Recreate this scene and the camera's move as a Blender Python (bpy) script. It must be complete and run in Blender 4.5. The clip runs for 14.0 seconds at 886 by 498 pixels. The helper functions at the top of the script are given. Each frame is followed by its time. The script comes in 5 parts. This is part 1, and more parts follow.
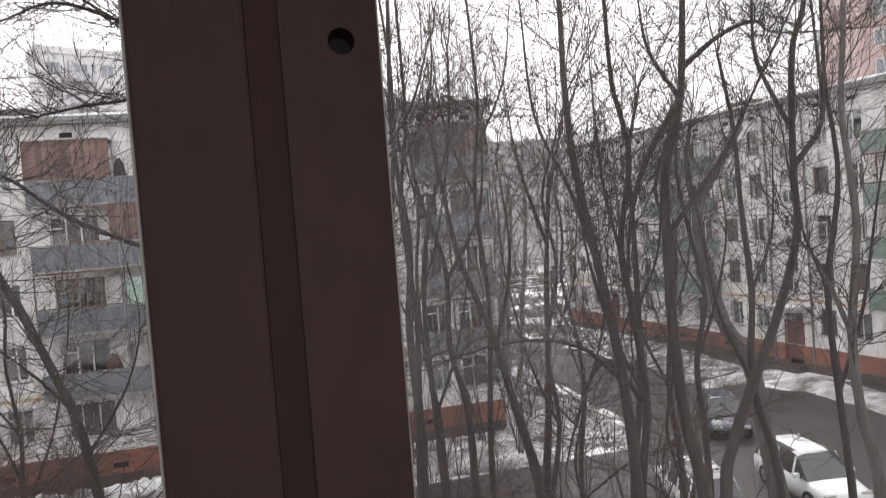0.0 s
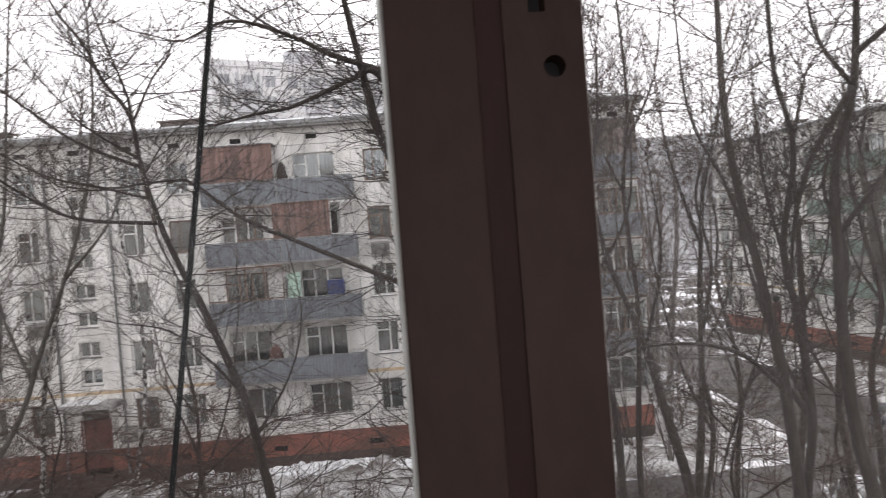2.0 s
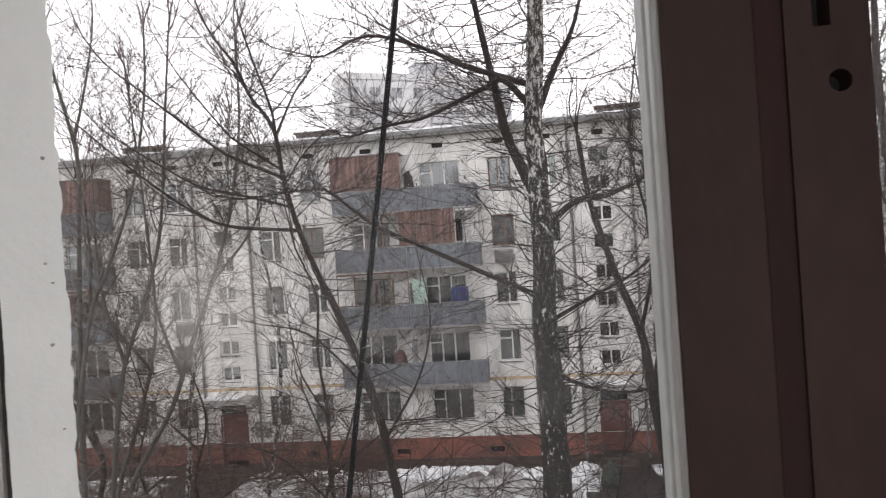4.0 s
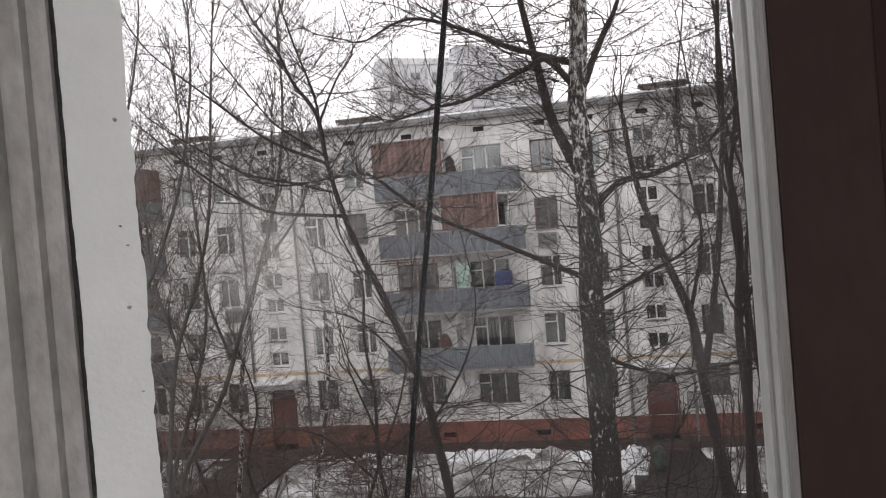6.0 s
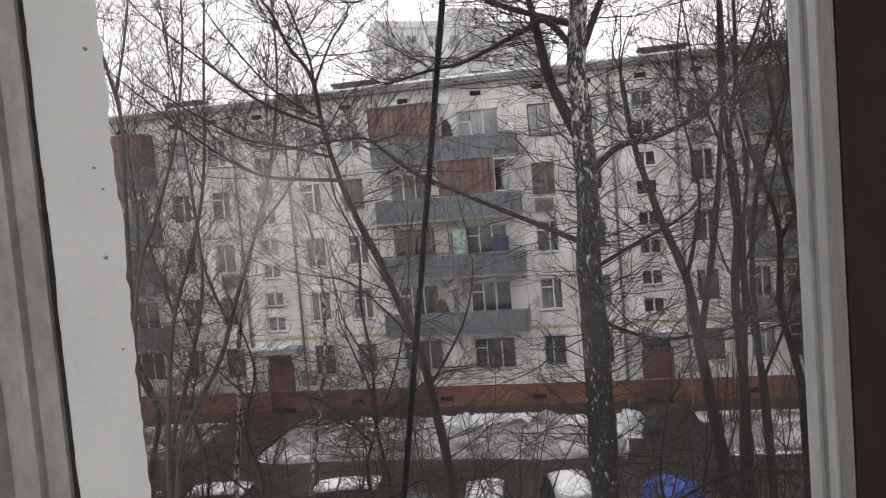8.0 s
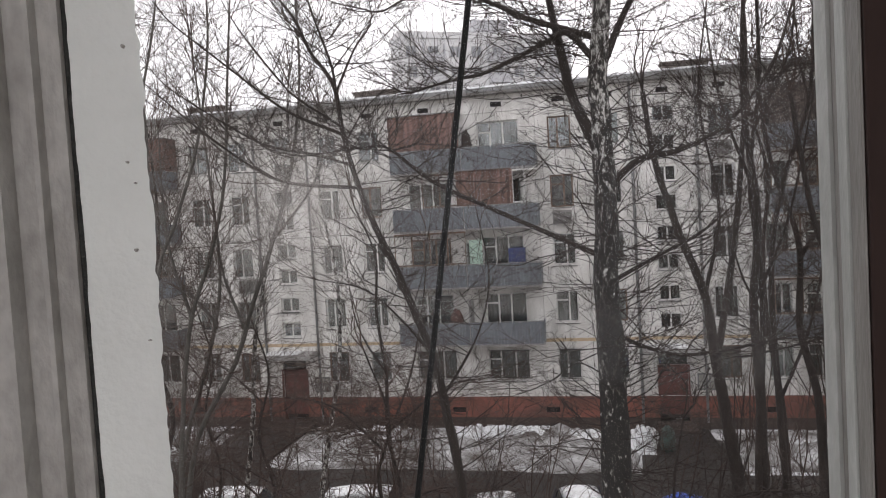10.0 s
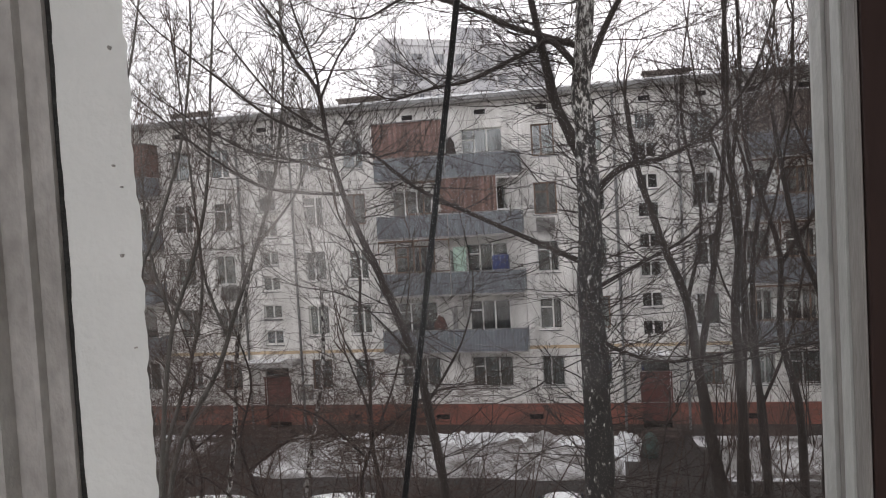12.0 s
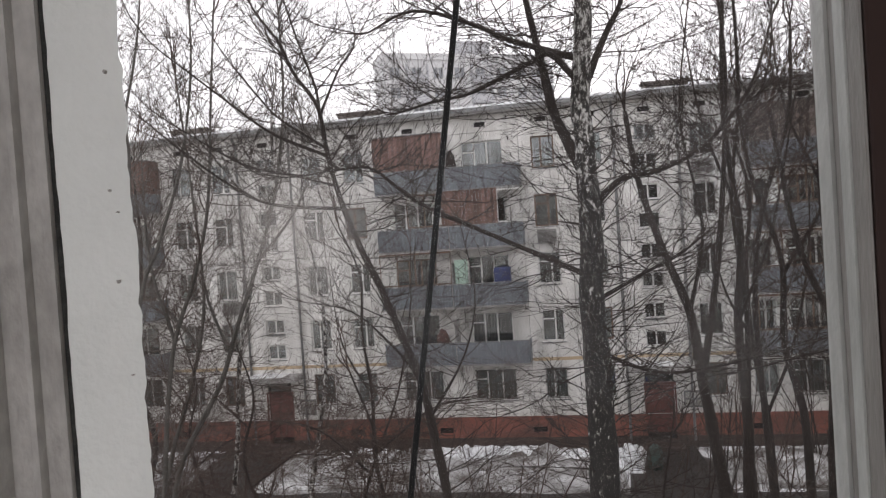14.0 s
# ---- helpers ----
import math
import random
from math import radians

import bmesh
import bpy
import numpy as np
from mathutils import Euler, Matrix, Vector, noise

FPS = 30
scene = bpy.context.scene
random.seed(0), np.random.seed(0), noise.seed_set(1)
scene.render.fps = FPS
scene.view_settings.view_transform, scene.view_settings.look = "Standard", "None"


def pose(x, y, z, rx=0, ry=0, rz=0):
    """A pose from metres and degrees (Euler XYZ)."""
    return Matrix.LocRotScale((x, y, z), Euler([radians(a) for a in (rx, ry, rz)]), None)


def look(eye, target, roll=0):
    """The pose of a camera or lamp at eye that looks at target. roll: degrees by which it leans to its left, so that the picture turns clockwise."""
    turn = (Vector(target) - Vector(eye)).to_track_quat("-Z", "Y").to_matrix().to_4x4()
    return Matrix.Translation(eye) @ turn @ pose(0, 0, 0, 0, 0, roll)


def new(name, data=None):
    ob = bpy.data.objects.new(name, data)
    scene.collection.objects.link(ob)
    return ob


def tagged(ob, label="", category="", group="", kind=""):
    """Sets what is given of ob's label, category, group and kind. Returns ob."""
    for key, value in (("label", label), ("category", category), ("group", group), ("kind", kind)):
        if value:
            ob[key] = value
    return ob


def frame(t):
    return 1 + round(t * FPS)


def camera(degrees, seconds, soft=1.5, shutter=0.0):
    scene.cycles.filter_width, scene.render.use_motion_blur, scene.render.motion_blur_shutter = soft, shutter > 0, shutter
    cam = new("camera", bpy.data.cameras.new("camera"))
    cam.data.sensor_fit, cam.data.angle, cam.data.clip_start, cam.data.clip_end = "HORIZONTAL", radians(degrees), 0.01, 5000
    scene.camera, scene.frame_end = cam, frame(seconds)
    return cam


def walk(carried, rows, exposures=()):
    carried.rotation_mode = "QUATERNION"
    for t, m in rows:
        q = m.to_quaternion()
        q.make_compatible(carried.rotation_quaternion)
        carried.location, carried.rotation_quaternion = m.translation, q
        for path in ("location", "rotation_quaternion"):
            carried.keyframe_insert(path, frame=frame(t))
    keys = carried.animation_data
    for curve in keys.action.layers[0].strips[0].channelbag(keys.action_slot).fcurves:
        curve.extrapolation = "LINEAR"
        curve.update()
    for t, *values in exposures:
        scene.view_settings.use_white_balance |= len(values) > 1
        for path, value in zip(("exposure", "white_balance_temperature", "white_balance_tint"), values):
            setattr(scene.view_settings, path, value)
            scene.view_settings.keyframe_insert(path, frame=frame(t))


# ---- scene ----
cam = camera(62.4, 14.0, 1.0, 0.4)

PATH = [
    (0, (0.071, -0.429, 10.21), (0.515, 1.519, 10.137), -4.4),
    (0.5, (0.068, -0.476, 10.21), (0.505, 1.475, 10.228), -3.2),
    (1, (0.055, -0.513, 10.208), (0.404, 1.456, 10.218), -2.3),
    (1.5, (0.038, -0.537, 10.219), (0.254, 1.451, 10.179), -6.1),
    (2, (0.015, -0.516, 10.208), (0.071, 1.482, 10.163), -4.4),
    (2.5, (-0.004, -0.511, 10.206), (-0.048, 1.487, 10.158), -4.5),
    (3, (-0.027, -0.499, 10.213), (-0.079, 1.5, 10.157), -3.6),
    (3.5, (-0.055, -0.497, 10.22), (-0.182, 1.498, 10.155), -3.0),
    (4, (-0.093, -0.541, 10.22), (-0.364, 1.441, 10.221), -3.8),
    (6.5, (-0.133, -0.51, 10.189), (-0.525, 1.45, 10.145), -4.8),
    (7, (-0.139, -0.488, 10.182), (-0.535, 1.471, 10.117), -4.9),
    (7.5, (-0.143, -0.469, 10.176), (-0.496, 1.496, 10.061), -5.0),
    (8, (-0.151, -0.469, 10.179), (-0.536, 1.49, 10.054), -4.7),
    (10.5, (-0.157, -0.482, 10.171), (-0.585, 1.47, 10.087), -3.3),
    (11, (-0.16, -0.484, 10.171), (-0.572, 1.471, 10.092), -2.8),
    (11.5, (-0.162, -0.475, 10.171), (-0.541, 1.488, 10.093), -3.0),
    (12, (-0.164, -0.473, 10.171), (-0.547, 1.488, 10.093), -3.2),
    (12.5, (-0.165, -0.47, 10.172), (-0.567, 1.488, 10.092), -3.3),
    (13, (-0.165, -0.456, 10.171), (-0.561, 1.503, 10.104), -4.2),
    (13.5, (-0.165, -0.459, 10.172), (-0.596, 1.493, 10.094), -4.1),
    (14, (-0.165, -0.464, 10.178), (-0.55, 1.499, 10.135), -3.9),
]
walk(cam, [(t, look(eye, target, roll)) for t, eye, target, roll in PATH], [(0, 1.36, 6700, 17), (3, 1.38, 6700, 17), (4.2, 1.36, 6700, 17), (6.5, 1.08, 6700, 17), (14, 1.03, 6700, 17)])

# ---------------------------------------------------------------- world and light
world = bpy.data.worlds.new("overcast_sky")
scene.world = world
world.use_nodes = True
wn = world.node_tree
wn.nodes.clear()
sky = wn.nodes.new("ShaderNodeTexSky")
sky.sky_type = "NISHITA"
sky.sun_disc = False
sky.sun_elevation = radians(48)
sky.sun_rotation = radians(15)
sky.dust_density = 4.0
pale = wn.nodes.new("ShaderNodeHueSaturation")
pale.inputs["Saturation"].default_value = 0.12
cloud = wn.nodes.new("ShaderNodeMix")
cloud.data_type = "RGBA"
cloud.inputs[0].default_value = 0.7
cloud.inputs[7].default_value = (9.6, 9.7, 10.0, 1)
bg = wn.nodes.new("ShaderNodeBackground")
bg.inputs["Strength"].default_value = 0.098
wout = wn.nodes.new("ShaderNodeOutputWorld")
wn.links.new(sky.outputs[0], pale.inputs["Color"])
wn.links.new(pale.outputs[0], cloud.inputs[6])
wn.links.new(cloud.outputs[2], bg.inputs["Color"])
wn.links.new(bg.outputs[0], wout.inputs["Surface"])

sun = new("sun", bpy.data.lights.new("sun", "SUN"))
sun.data.energy = 0.5
sun.data.angle = radians(40)
sun.data.color = (1.0, 0.97, 0.93)
sun.matrix_world = look((14, 62, 60), (0, 10, 0))
# daylight from the windows on the far side of the flat
day = new("far_window_daylight", bpy.data.lights.new("far_window_daylight", "AREA"))
day.data.shape = "RECTANGLE"
day.data.size, day.data.size_y = 4.2, 1.9
day.data.energy = 32
day.data.color = (0.93, 0.97, 1.0)
day.matrix_world = look((0, -4.25, 9.95), (0, 0, 9.95))


# ---------------------------------------------------------------- materials
def material(name, base, rough=0.8, vary=0.25, scale=4.0, fine=60.0, bump=0.3, metal=0.0, tint=None, stretch=(1, 1, 1), rand=0.0, spec=0.5):
    """A surface with two scales of variation, a little relief, and tint patches."""
    m = bpy.data.materials.new(name)
    m.use_nodes = True
    t = m.node_tree
    b = t.nodes["Principled BSDF"]
    b.inputs["Roughness"].default_value = rough
    b.inputs["Metallic"].default_value = metal
    b.inputs["Specular IOR Level"].default_value = spec
    mp = t.nodes.new("ShaderNodeMapping")
    mp.inputs["Scale"].default_value = stretch
    geo = t.nodes.new("ShaderNodeNewGeometry")
    t.links.new(geo.outputs["Position"], mp.inputs["Vector"])
    n1 = t.nodes.new("ShaderNodeTexNoise")
    n1.inputs["Scale"].default_value = scale
    n1.inputs["Detail"].default_value = 5
    n2 = t.nodes.new("ShaderNodeTexNoise")
    n2.inputs["Scale"].default_value = fine
    n2.inputs["Detail"].default_value = 3
    for n in (n1, n2):
        t.links.new(mp.outputs[0], n.inputs["Vector"])
    ramp = t.nodes.new("ShaderNodeValToRGB")
    ramp.color_ramp.elements[0].position = 0.32
    ramp.color_ramp.elements[1].position = 0.68
    dark = tint or [c * (1 - vary) for c in base]
    ramp.color_ramp.elements[0].color = (*dark, 1)
    ramp.color_ramp.elements[1].color = (*base, 1)
    t.links.new(n1.outputs[0], ramp.inputs[0])
    mul = t.nodes.new("ShaderNodeMix")
    mul.data_type = "RGBA"
    mul.blend_type = "OVERLAY"
    mul.inputs[0].default_value = vary
    t.links.new(ramp.outputs[0], mul.inputs[6])
    t.links.new(n2.outputs[0], mul.inputs[7])
    out = mul.outputs[2]
    if rand:
        info = t.nodes.new("ShaderNodeObjectInfo")
        rng = t.nodes.new("ShaderNodeMapRange")
        rng.inputs[3].default_value = 1 - rand
        rng.inputs[4].default_value = 1 + rand * 0.4
        t.links.new(info.outputs["Random"], rng.inputs[0])
        hsv = t.nodes.new("ShaderNodeHueSaturation")
        t.links.new(rng.outputs[0], hsv.inputs["Value"])
        t.links.new(out, hsv.inputs["Color"])
        out = hsv.outputs[0]
    t.links.new(out, b.inputs["Base Color"])
    if bump:
        bp = t.nodes.new("ShaderNodeBump")
        bp.inputs["Strength"].default_value = bump
        bp.inputs["Distance"].default_value = 0.02
        t.links.new(n2.outputs[0], bp.inputs["Height"])
        t.links.new(bp.outputs[0], b.inputs["Normal"])
    return m


def glass(name, gloss=0.15, tint=(0.75, 0.8, 0.8)):
    """Thin window glass: mostly clear, with a mirror share."""
    m = bpy.data.materials.new(name)
    m.use_nodes = True
    t = m.node_tree
    t.nodes.clear()
    a = t.nodes.new("ShaderNodeBsdfTransparent")
    a.inputs[0].default_value = (*tint, 1)
    g = t.nodes.new("ShaderNodeBsdfGlossy")
    g.inputs["Roughness"].default_value = 0.03
    mix = t.nodes.new("ShaderNodeMixShader")
    mix.inputs[0].default_value = gloss
    o = t.nodes.new("ShaderNodeOutputMaterial")
    t.links.new(a.outputs[0], mix.inputs[1])
    t.links.new(g.outputs[0], mix.inputs[2])
    t.links.new(mix.outputs[0], o.inputs[0])
    return m


def dirty_glass(name, film=0.004):
    """Old window glass with a film of dust and rain smears."""
    m = bpy.data.materials.new(name)
    m.use_nodes = True
    t = m.node_tree
    t.nodes.clear()
    geo = t.nodes.new("ShaderNodeNewGeometry")
    clear = t.nodes.new("ShaderNodeBsdfTransparent")
    clear.inputs[0].default_value = (0.95, 0.965, 0.96, 1)
    dust = t.nodes.new("ShaderNodeBsdfTranslucent")
    dust.inputs[0].default_value = (0.56, 0.545, 0.53, 1)
    n = t.nodes.new("ShaderNodeTexNoise")
    n.inputs["Scale"].default_value = 7.0
    n.inputs["Detail"].default_value = 3
    mp = t.nodes.new("ShaderNodeMapping")
    mp.inputs["Scale"].default_value = (1.0, 1.0, 0.55)
    t.links.new(geo.outputs["Position"], mp.inputs[0])
    t.links.new(mp.outputs[0], n.inputs["Vector"])
    r = t.nodes.new("ShaderNodeMapRange")
    r.inputs[1].default_value = 0.52
    r.inputs[2].default_value = 0.85
    r.inputs[3].default_value = film
    r.inputs[4].default_value = film + 0.016
    t.links.new(n.outputs[0], r.inputs[0])
    # a wiped patch of grime at about eye height
    dist = t.nodes.new("ShaderNodeVectorMath")
    dist.operation = "DISTANCE"
    dist.inputs[1].default_value = (-0.4, 0.084, 10.178)
    t.links.new(geo.outputs["Position"], dist.inputs[0])
    near = t.nodes.new("ShaderNodeMapRange")
    near.inputs[1].default_value = 0.075
    near.inputs[2].default_value = 0.01
    near.inputs[4].default_value = 0.3
    t.links.new(dist.outputs["Value"], near.inputs[0])
    n3 = t.nodes.new("ShaderNodeTexNoise")
    n3.inputs["Scale"].default_value = 30
    t.links.new(mp.outputs[0], n3.inputs["Vector"])
    patch = t.nodes.new("ShaderNodeMath")
    patch.operation = "MULTIPLY"
    t.links.new(near.outputs[0], patch.inputs[0])
    t.links.new(n3.outputs[0], patch.inputs[1])
    total = t.nodes.new("ShaderNodeMath")
    total.operation = "ADD"
    t.links.new(r.outputs[0], total.inputs[0])
    t.links.new(patch.outputs[0], total.inputs[1])
    mix = t.nodes.new("ShaderNodeMixShader")
    t.links.new(total.outputs[0], mix.inputs[0])
    t.links.new(clear.outputs[0], mix.inputs[1])
    t.links.new(dust.outputs[0], mix.inputs[2])
    gl = t.nodes.new("ShaderNodeBsdfGlossy")
    gl.inputs["Roughness"].default_value = 0.02
    mix2 = t.nodes.new("ShaderNodeMixShader")
    mix2.inputs[0].default_value = 0.004
    t.links.new(mix.outputs[0], mix2.inputs[1])
    t.links.new(gl.outputs[0], mix2.inputs[2])
    o = t.nodes.new("ShaderNodeOutputMaterial")
    t.links.new(mix2.outputs[0], o.inputs[0])
    return m


def birch_bark(name, low=-0.088):
    m = material(name, (0.62, 0.6, 0.57), 0.8, 0.3, 3, 40, 0.5)
    t = m.node_tree
    b = t.nodes["Principled BSDF"]
    geo = t.nodes.new("ShaderNodeNewGeometry")
    mp = t.nodes.new("ShaderNodeMapping")
    mp.inputs["Scale"].default_value = (8.5, 8.5, 4.4)
    t.links.new(geo.outputs["Position"], mp.inputs[0])
    n = t.nodes.new("ShaderNodeTexNoise")
    n.inputs["Scale"].default_value = 1.9
    n.inputs["Detail"].default_value = 8
    n.inputs["Roughness"].default_value = 0.7
    t.links.new(mp.outputs[0], n.inputs["Vector"])
    # rough black bark takes over low on the trunk, white bark high up
    sep = t.nodes.new("ShaderNodeSeparateXYZ")
    t.links.new(geo.outputs["Position"], sep.inputs[0])
    rg = t.nodes.new("ShaderNodeMapRange")
    rg.inputs[1].default_value = 8.8
    rg.inputs[2].default_value = 12.5
    rg.inputs[3].default_value = low
    rg.inputs[4].default_value = 0.025
    t.links.new(sep.outputs[2], rg.inputs[0])
    add = t.nodes.new("ShaderNodeMath")
    add.operation = "ADD"
    t.links.new(n.outputs[0], add.inputs[0])
    t.links.new(rg.outputs[0], add.inputs[1])
    ramp = t.nodes.new("ShaderNodeValToRGB")
    ramp.color_ramp.elements[0].position = 0.47
    ramp.color_ramp.elements[0].color = (0.022, 0.02, 0.019, 1)
    ramp.color_ramp.elements[1].position = 0.57
    ramp.color_ramp.elements[1].color = (0.5, 0.49, 0.47, 1)
    mid = ramp.color_ramp.elements.new(0.52)
    mid.color = (0.1, 0.092, 0.086, 1)
    t.links.new(add.outputs[0], ramp.inputs[0])
    t.links.new(ramp.outputs[0], b.inputs["Base Color"])
    return m


def planks(name, base):
    """Upright boards, each of its own tone."""
    m = material(name, base, 0.75, 0.3, 2.0, 50, 0.3, stretch=(4, 4, 0.4))
    t = m.node_tree
    b = t.nodes["Principled BSDF"]
    geo = t.nodes.new("ShaderNodeNewGeometry")
    rng = t.nodes.new("ShaderNodeMapRange")
    rng.inputs[3].default_value = 0.62
    rng.inputs[4].default_value = 1.3
    t.links.new(geo.outputs["Random Per Island"], rng.inputs[0])
    hsv = t.nodes.new("ShaderNodeHueSaturation")
    t.links.new(rng.outputs[0], hsv.inputs["Value"])
    t.links.new(b.inputs["Base Color"].links[0].from_socket, hsv.inputs["Color"])
    t.links.new(hsv.outputs[0], b.inputs["Base Color"])
    return m


M_PANEL = material("panel_paint", (0.77, 0.752, 0.725), 0.9, 0.2, 1.2, 35, 0.4, tint=(0.5, 0.485, 0.46), stretch=(1.6, 1.6, 0.35), rand=0.07)
M_BAND = material("ochre_band_paint", (0.55, 0.42, 0.28), 0.9, 0.3, 2, 30)
M_PLINTH = material("terracotta_plinth_paint", (0.28, 0.1, 0.073), 0.85, 0.4, 0.9, 30, 0.5, tint=(0.13, 0.068, 0.056), stretch=(0.5, 1, 1.6))
M_SOAKED = material("soaked_plinth_render", (0.085, 0.058, 0.05), 0.7, 0.45, 1.4, 30, 0.5, tint=(0.045, 0.038, 0.035), stretch=(0.6, 1, 1.4))
M_CONC = material("old_concrete", (0.34, 0.33, 0.32), 0.9, 0.3, 2, 40, 0.4)
M_METAL = material("grey_blue_sheet", (0.165, 0.18, 0.2), 0.55, 0.3, 1.3, 30, 0.15, stretch=(3, 3, 0.5), rand=0.12)
M_GREENMETAL = material("grey_green_sheet", (0.2, 0.27, 0.23), 0.55, 0.3, 1.3, 30, 0.15, rand=0.12)
M_WOOD = planks("red_brown_boards", (0.2, 0.118, 0.098))
M_WOOD2 = planks("ochre_boards", (0.165, 0.094, 0.074))
M_WOODGREY = planks("weathered_grey_brown_boards", (0.17, 0.135, 0.12))
M_DOOR = material("red_brown_door_paint", (0.14, 0.05, 0.043), 0.5, 0.2, 3, 40, 0.1)
M_FRAME = material("white_frame_paint", (0.62, 0.61, 0.59), 0.5, 0.12, 3, 40, 0.1, rand=0.35)
M_FRAMEBR = material("brown_frame_paint", (0.16, 0.1, 0.07), 0.6, 0.2, 3, 40, 0.1)
M_PANE = glass("pane_glass", 0.16)
# near-black base colour stands in for rooms without light
M_ROOMSHADE = material("painted_room_shade", (0.045, 0.042, 0.04), 0.95, 0.3, 1, 10, 0)
M_CURTAIN = material("pale_curtain", (0.5, 0.49, 0.46), 0.95, 0.3, 3, 30, 0.3, stretch=(5, 5, 0.4), rand=0.4)
M_BLIND = material("muted_curtain", (0.12, 0.108, 0.1), 0.95, 0.4, 3, 30, 0.3, stretch=(5, 5, 0.4), rand=0.5)
M_NET = material("grey_net_curtain", (0.46, 0.445, 0.42), 0.95, 0.4, 3, 30, 0.3, stretch=(5, 5, 0.4), rand=0.4)
M_AC = material("grey_unit_paint", (0.26, 0.25, 0.24), 0.5, 0.2, 6, 50, 0.1)
# bark paled so the colour itself carries the distance haze
M_FARTWIG = material("distant_hazed_twig_bark", (0.15, 0.135, 0.128), 0.95, 0.3, 1, 20, 0)
M_ROOF = material("roof_felt", (0.12, 0.12, 0.125), 0.9, 0.3, 1, 30)
M_BRICK = material("chimney_brick", (0.18, 0.155, 0.14), 0.9, 0.3, 6, 40)
# red brick washed paler, haze mixed into its base colour
M_REDBRICK = material("tower_hazed_red_brick", (0.5, 0.37, 0.345), 0.9, 0.2, 1, 12)
M_TOWER = material("tower_pale_panels", (0.66, 0.655, 0.66), 0.9, 0.12, 0.3, 6, 0.1)
M_TOWERD = material("tower_grey_loggia", (0.52, 0.52, 0.54), 0.9, 0.15, 0.3, 6, 0.1)
# glass given a light base that paints in haze and reflected sky
M_TOWERG = material("tower_hazed_window_glass", (0.3, 0.31, 0.33), 0.3, 0.2, 1, 6, 0)
M_SNOW = material("old_snow", (0.54, 0.535, 0.535), 0.7, 0.4, 1.1, 9, 1.0, tint=(0.1, 0.088, 0.08), stretch=(0.6, 1, 2.5))
M_SNOWCLEAN = material("fresh_snow", (0.76, 0.77, 0.785), 0.65, 0.15, 2, 20, 0.6)
M_ASPHALT = material("wet_asphalt", (0.04, 0.035, 0.033), 0.6, 0.4, 0.5, 60, 0.3, spec=0.3)
M_RUBBER = material("black_rubber", (0.02, 0.02, 0.02), 0.7, 0.2, 5, 40, 0.1)
M_CABLE = material("black_cable_sheath", (0.014, 0.014, 0.015), 0.75, 0.2, 20, 200, 0.1, spec=0.2)
M_BARK = material("dark_bark", (0.046, 0.036, 0.032), 0.95, 0.4, 3, 30, 0.9, stretch=(3, 3, 0.7))
M_BARKPALE = material("grey_bark", (0.125, 0.118, 0.107), 0.95, 0.4, 3, 30, 0.9, stretch=(3, 3, 0.7))
M_TWIG = material("twig_bark", (0.04, 0.029, 0.0245), 0.9, 0.3, 3, 30, 0)
M_TWIGRED = material("reddish_twig_bark", (0.072, 0.046, 0.037), 0.9, 0.3, 3, 30, 0)
M_BIRCH = birch_bark("birch_bark")
M_BIRCHYOUNG = birch_bark("young_birch_bark", 0.03)
# lighter twigs: the haze over the left trees is painted into the bark
M_TWIGPALE = material("pale_hazed_twig_bark", (0.13, 0.115, 0.105), 0.9, 0.3, 3, 30, 0)
M_BROWN = material("brown_window_paint", (0.037, 0.0208, 0.0172), 0.6, 0.3, 5, 60, 0.08, stretch=(1, 1, 0.4), spec=0.15)
M_GROOVE = material("dark_red_brown_paint", (0.0245, 0.0092, 0.0081), 0.6, 0.2, 7, 60, 0.08, stretch=(1, 1, 0.4), spec=0.15)
M_WHITE = material("old_white_window_paint", (0.76, 0.79, 0.765), 0.45, 0.08, 9, 120, 0.12)
M_GREYP = material("grubby_white_window_paint", (0.42, 0.41, 0.388), 0.55, 0.3, 16, 90, 0.2, tint=(0.29, 0.28, 0.262), stretch=(1, 1, 0.6))
# darker copy of the window grey, with recess shade put into the colour
M_GREYSHADE = material("shade_toned_window_paint", (0.27, 0.26, 0.245), 0.6, 0.3, 9, 90, 0.2, stretch=(1, 1, 0.4))
M_BEAD = material("greyed_white_bead_paint", (0.5, 0.52, 0.5), 0.5, 0.2, 12, 100, 0.15, stretch=(1, 1, 0.5))
# dark fill for the open gap between stile and jamb
M_SEAM = material("dark_seam_fill", (0.035, 0.036, 0.033), 0.9, 0.5, 60, 200, 0.4)
M_PLASTER = material("stained_grey_plaster", (0.4, 0.385, 0.365), 0.9, 0.22, 7, 60, 0.5, tint=(0.3, 0.285, 0.27))
M_ROOM = material("room_wallpaper", (0.55, 0.52, 0.47), 0.9, 0.12, 3, 40, 0.1)
M_FLOOR = material("room_floor_boards", (0.25, 0.15, 0.09), 0.5, 0.3, 3, 40, 0.1, stretch=(6, 0.6, 1))
M_CEIL = material("room_ceiling_whitewash", (0.75, 0.74, 0.72), 0.95, 0.06, 2, 30, 0.1)
# near-black colour that paints the darkness inside holes
M_HOLESHADE = material("painted_hole_shade", (0.012, 0.01, 0.01), 0.9, 0.2, 5, 40, 0)
M_STEEL = material("dull_steel", (0.25, 0.25, 0.25), 0.45, 0.3, 8, 60, 0.1, metal=0.8)
M_IRON = material("dark_wrought_iron", (0.05, 0.045, 0.042), 0.7, 0.3, 8, 60, 0.1)
M_CARWHITE = material("white_car_paint", (0.72, 0.73, 0.74), 0.25, 0.05, 2, 30, 0)
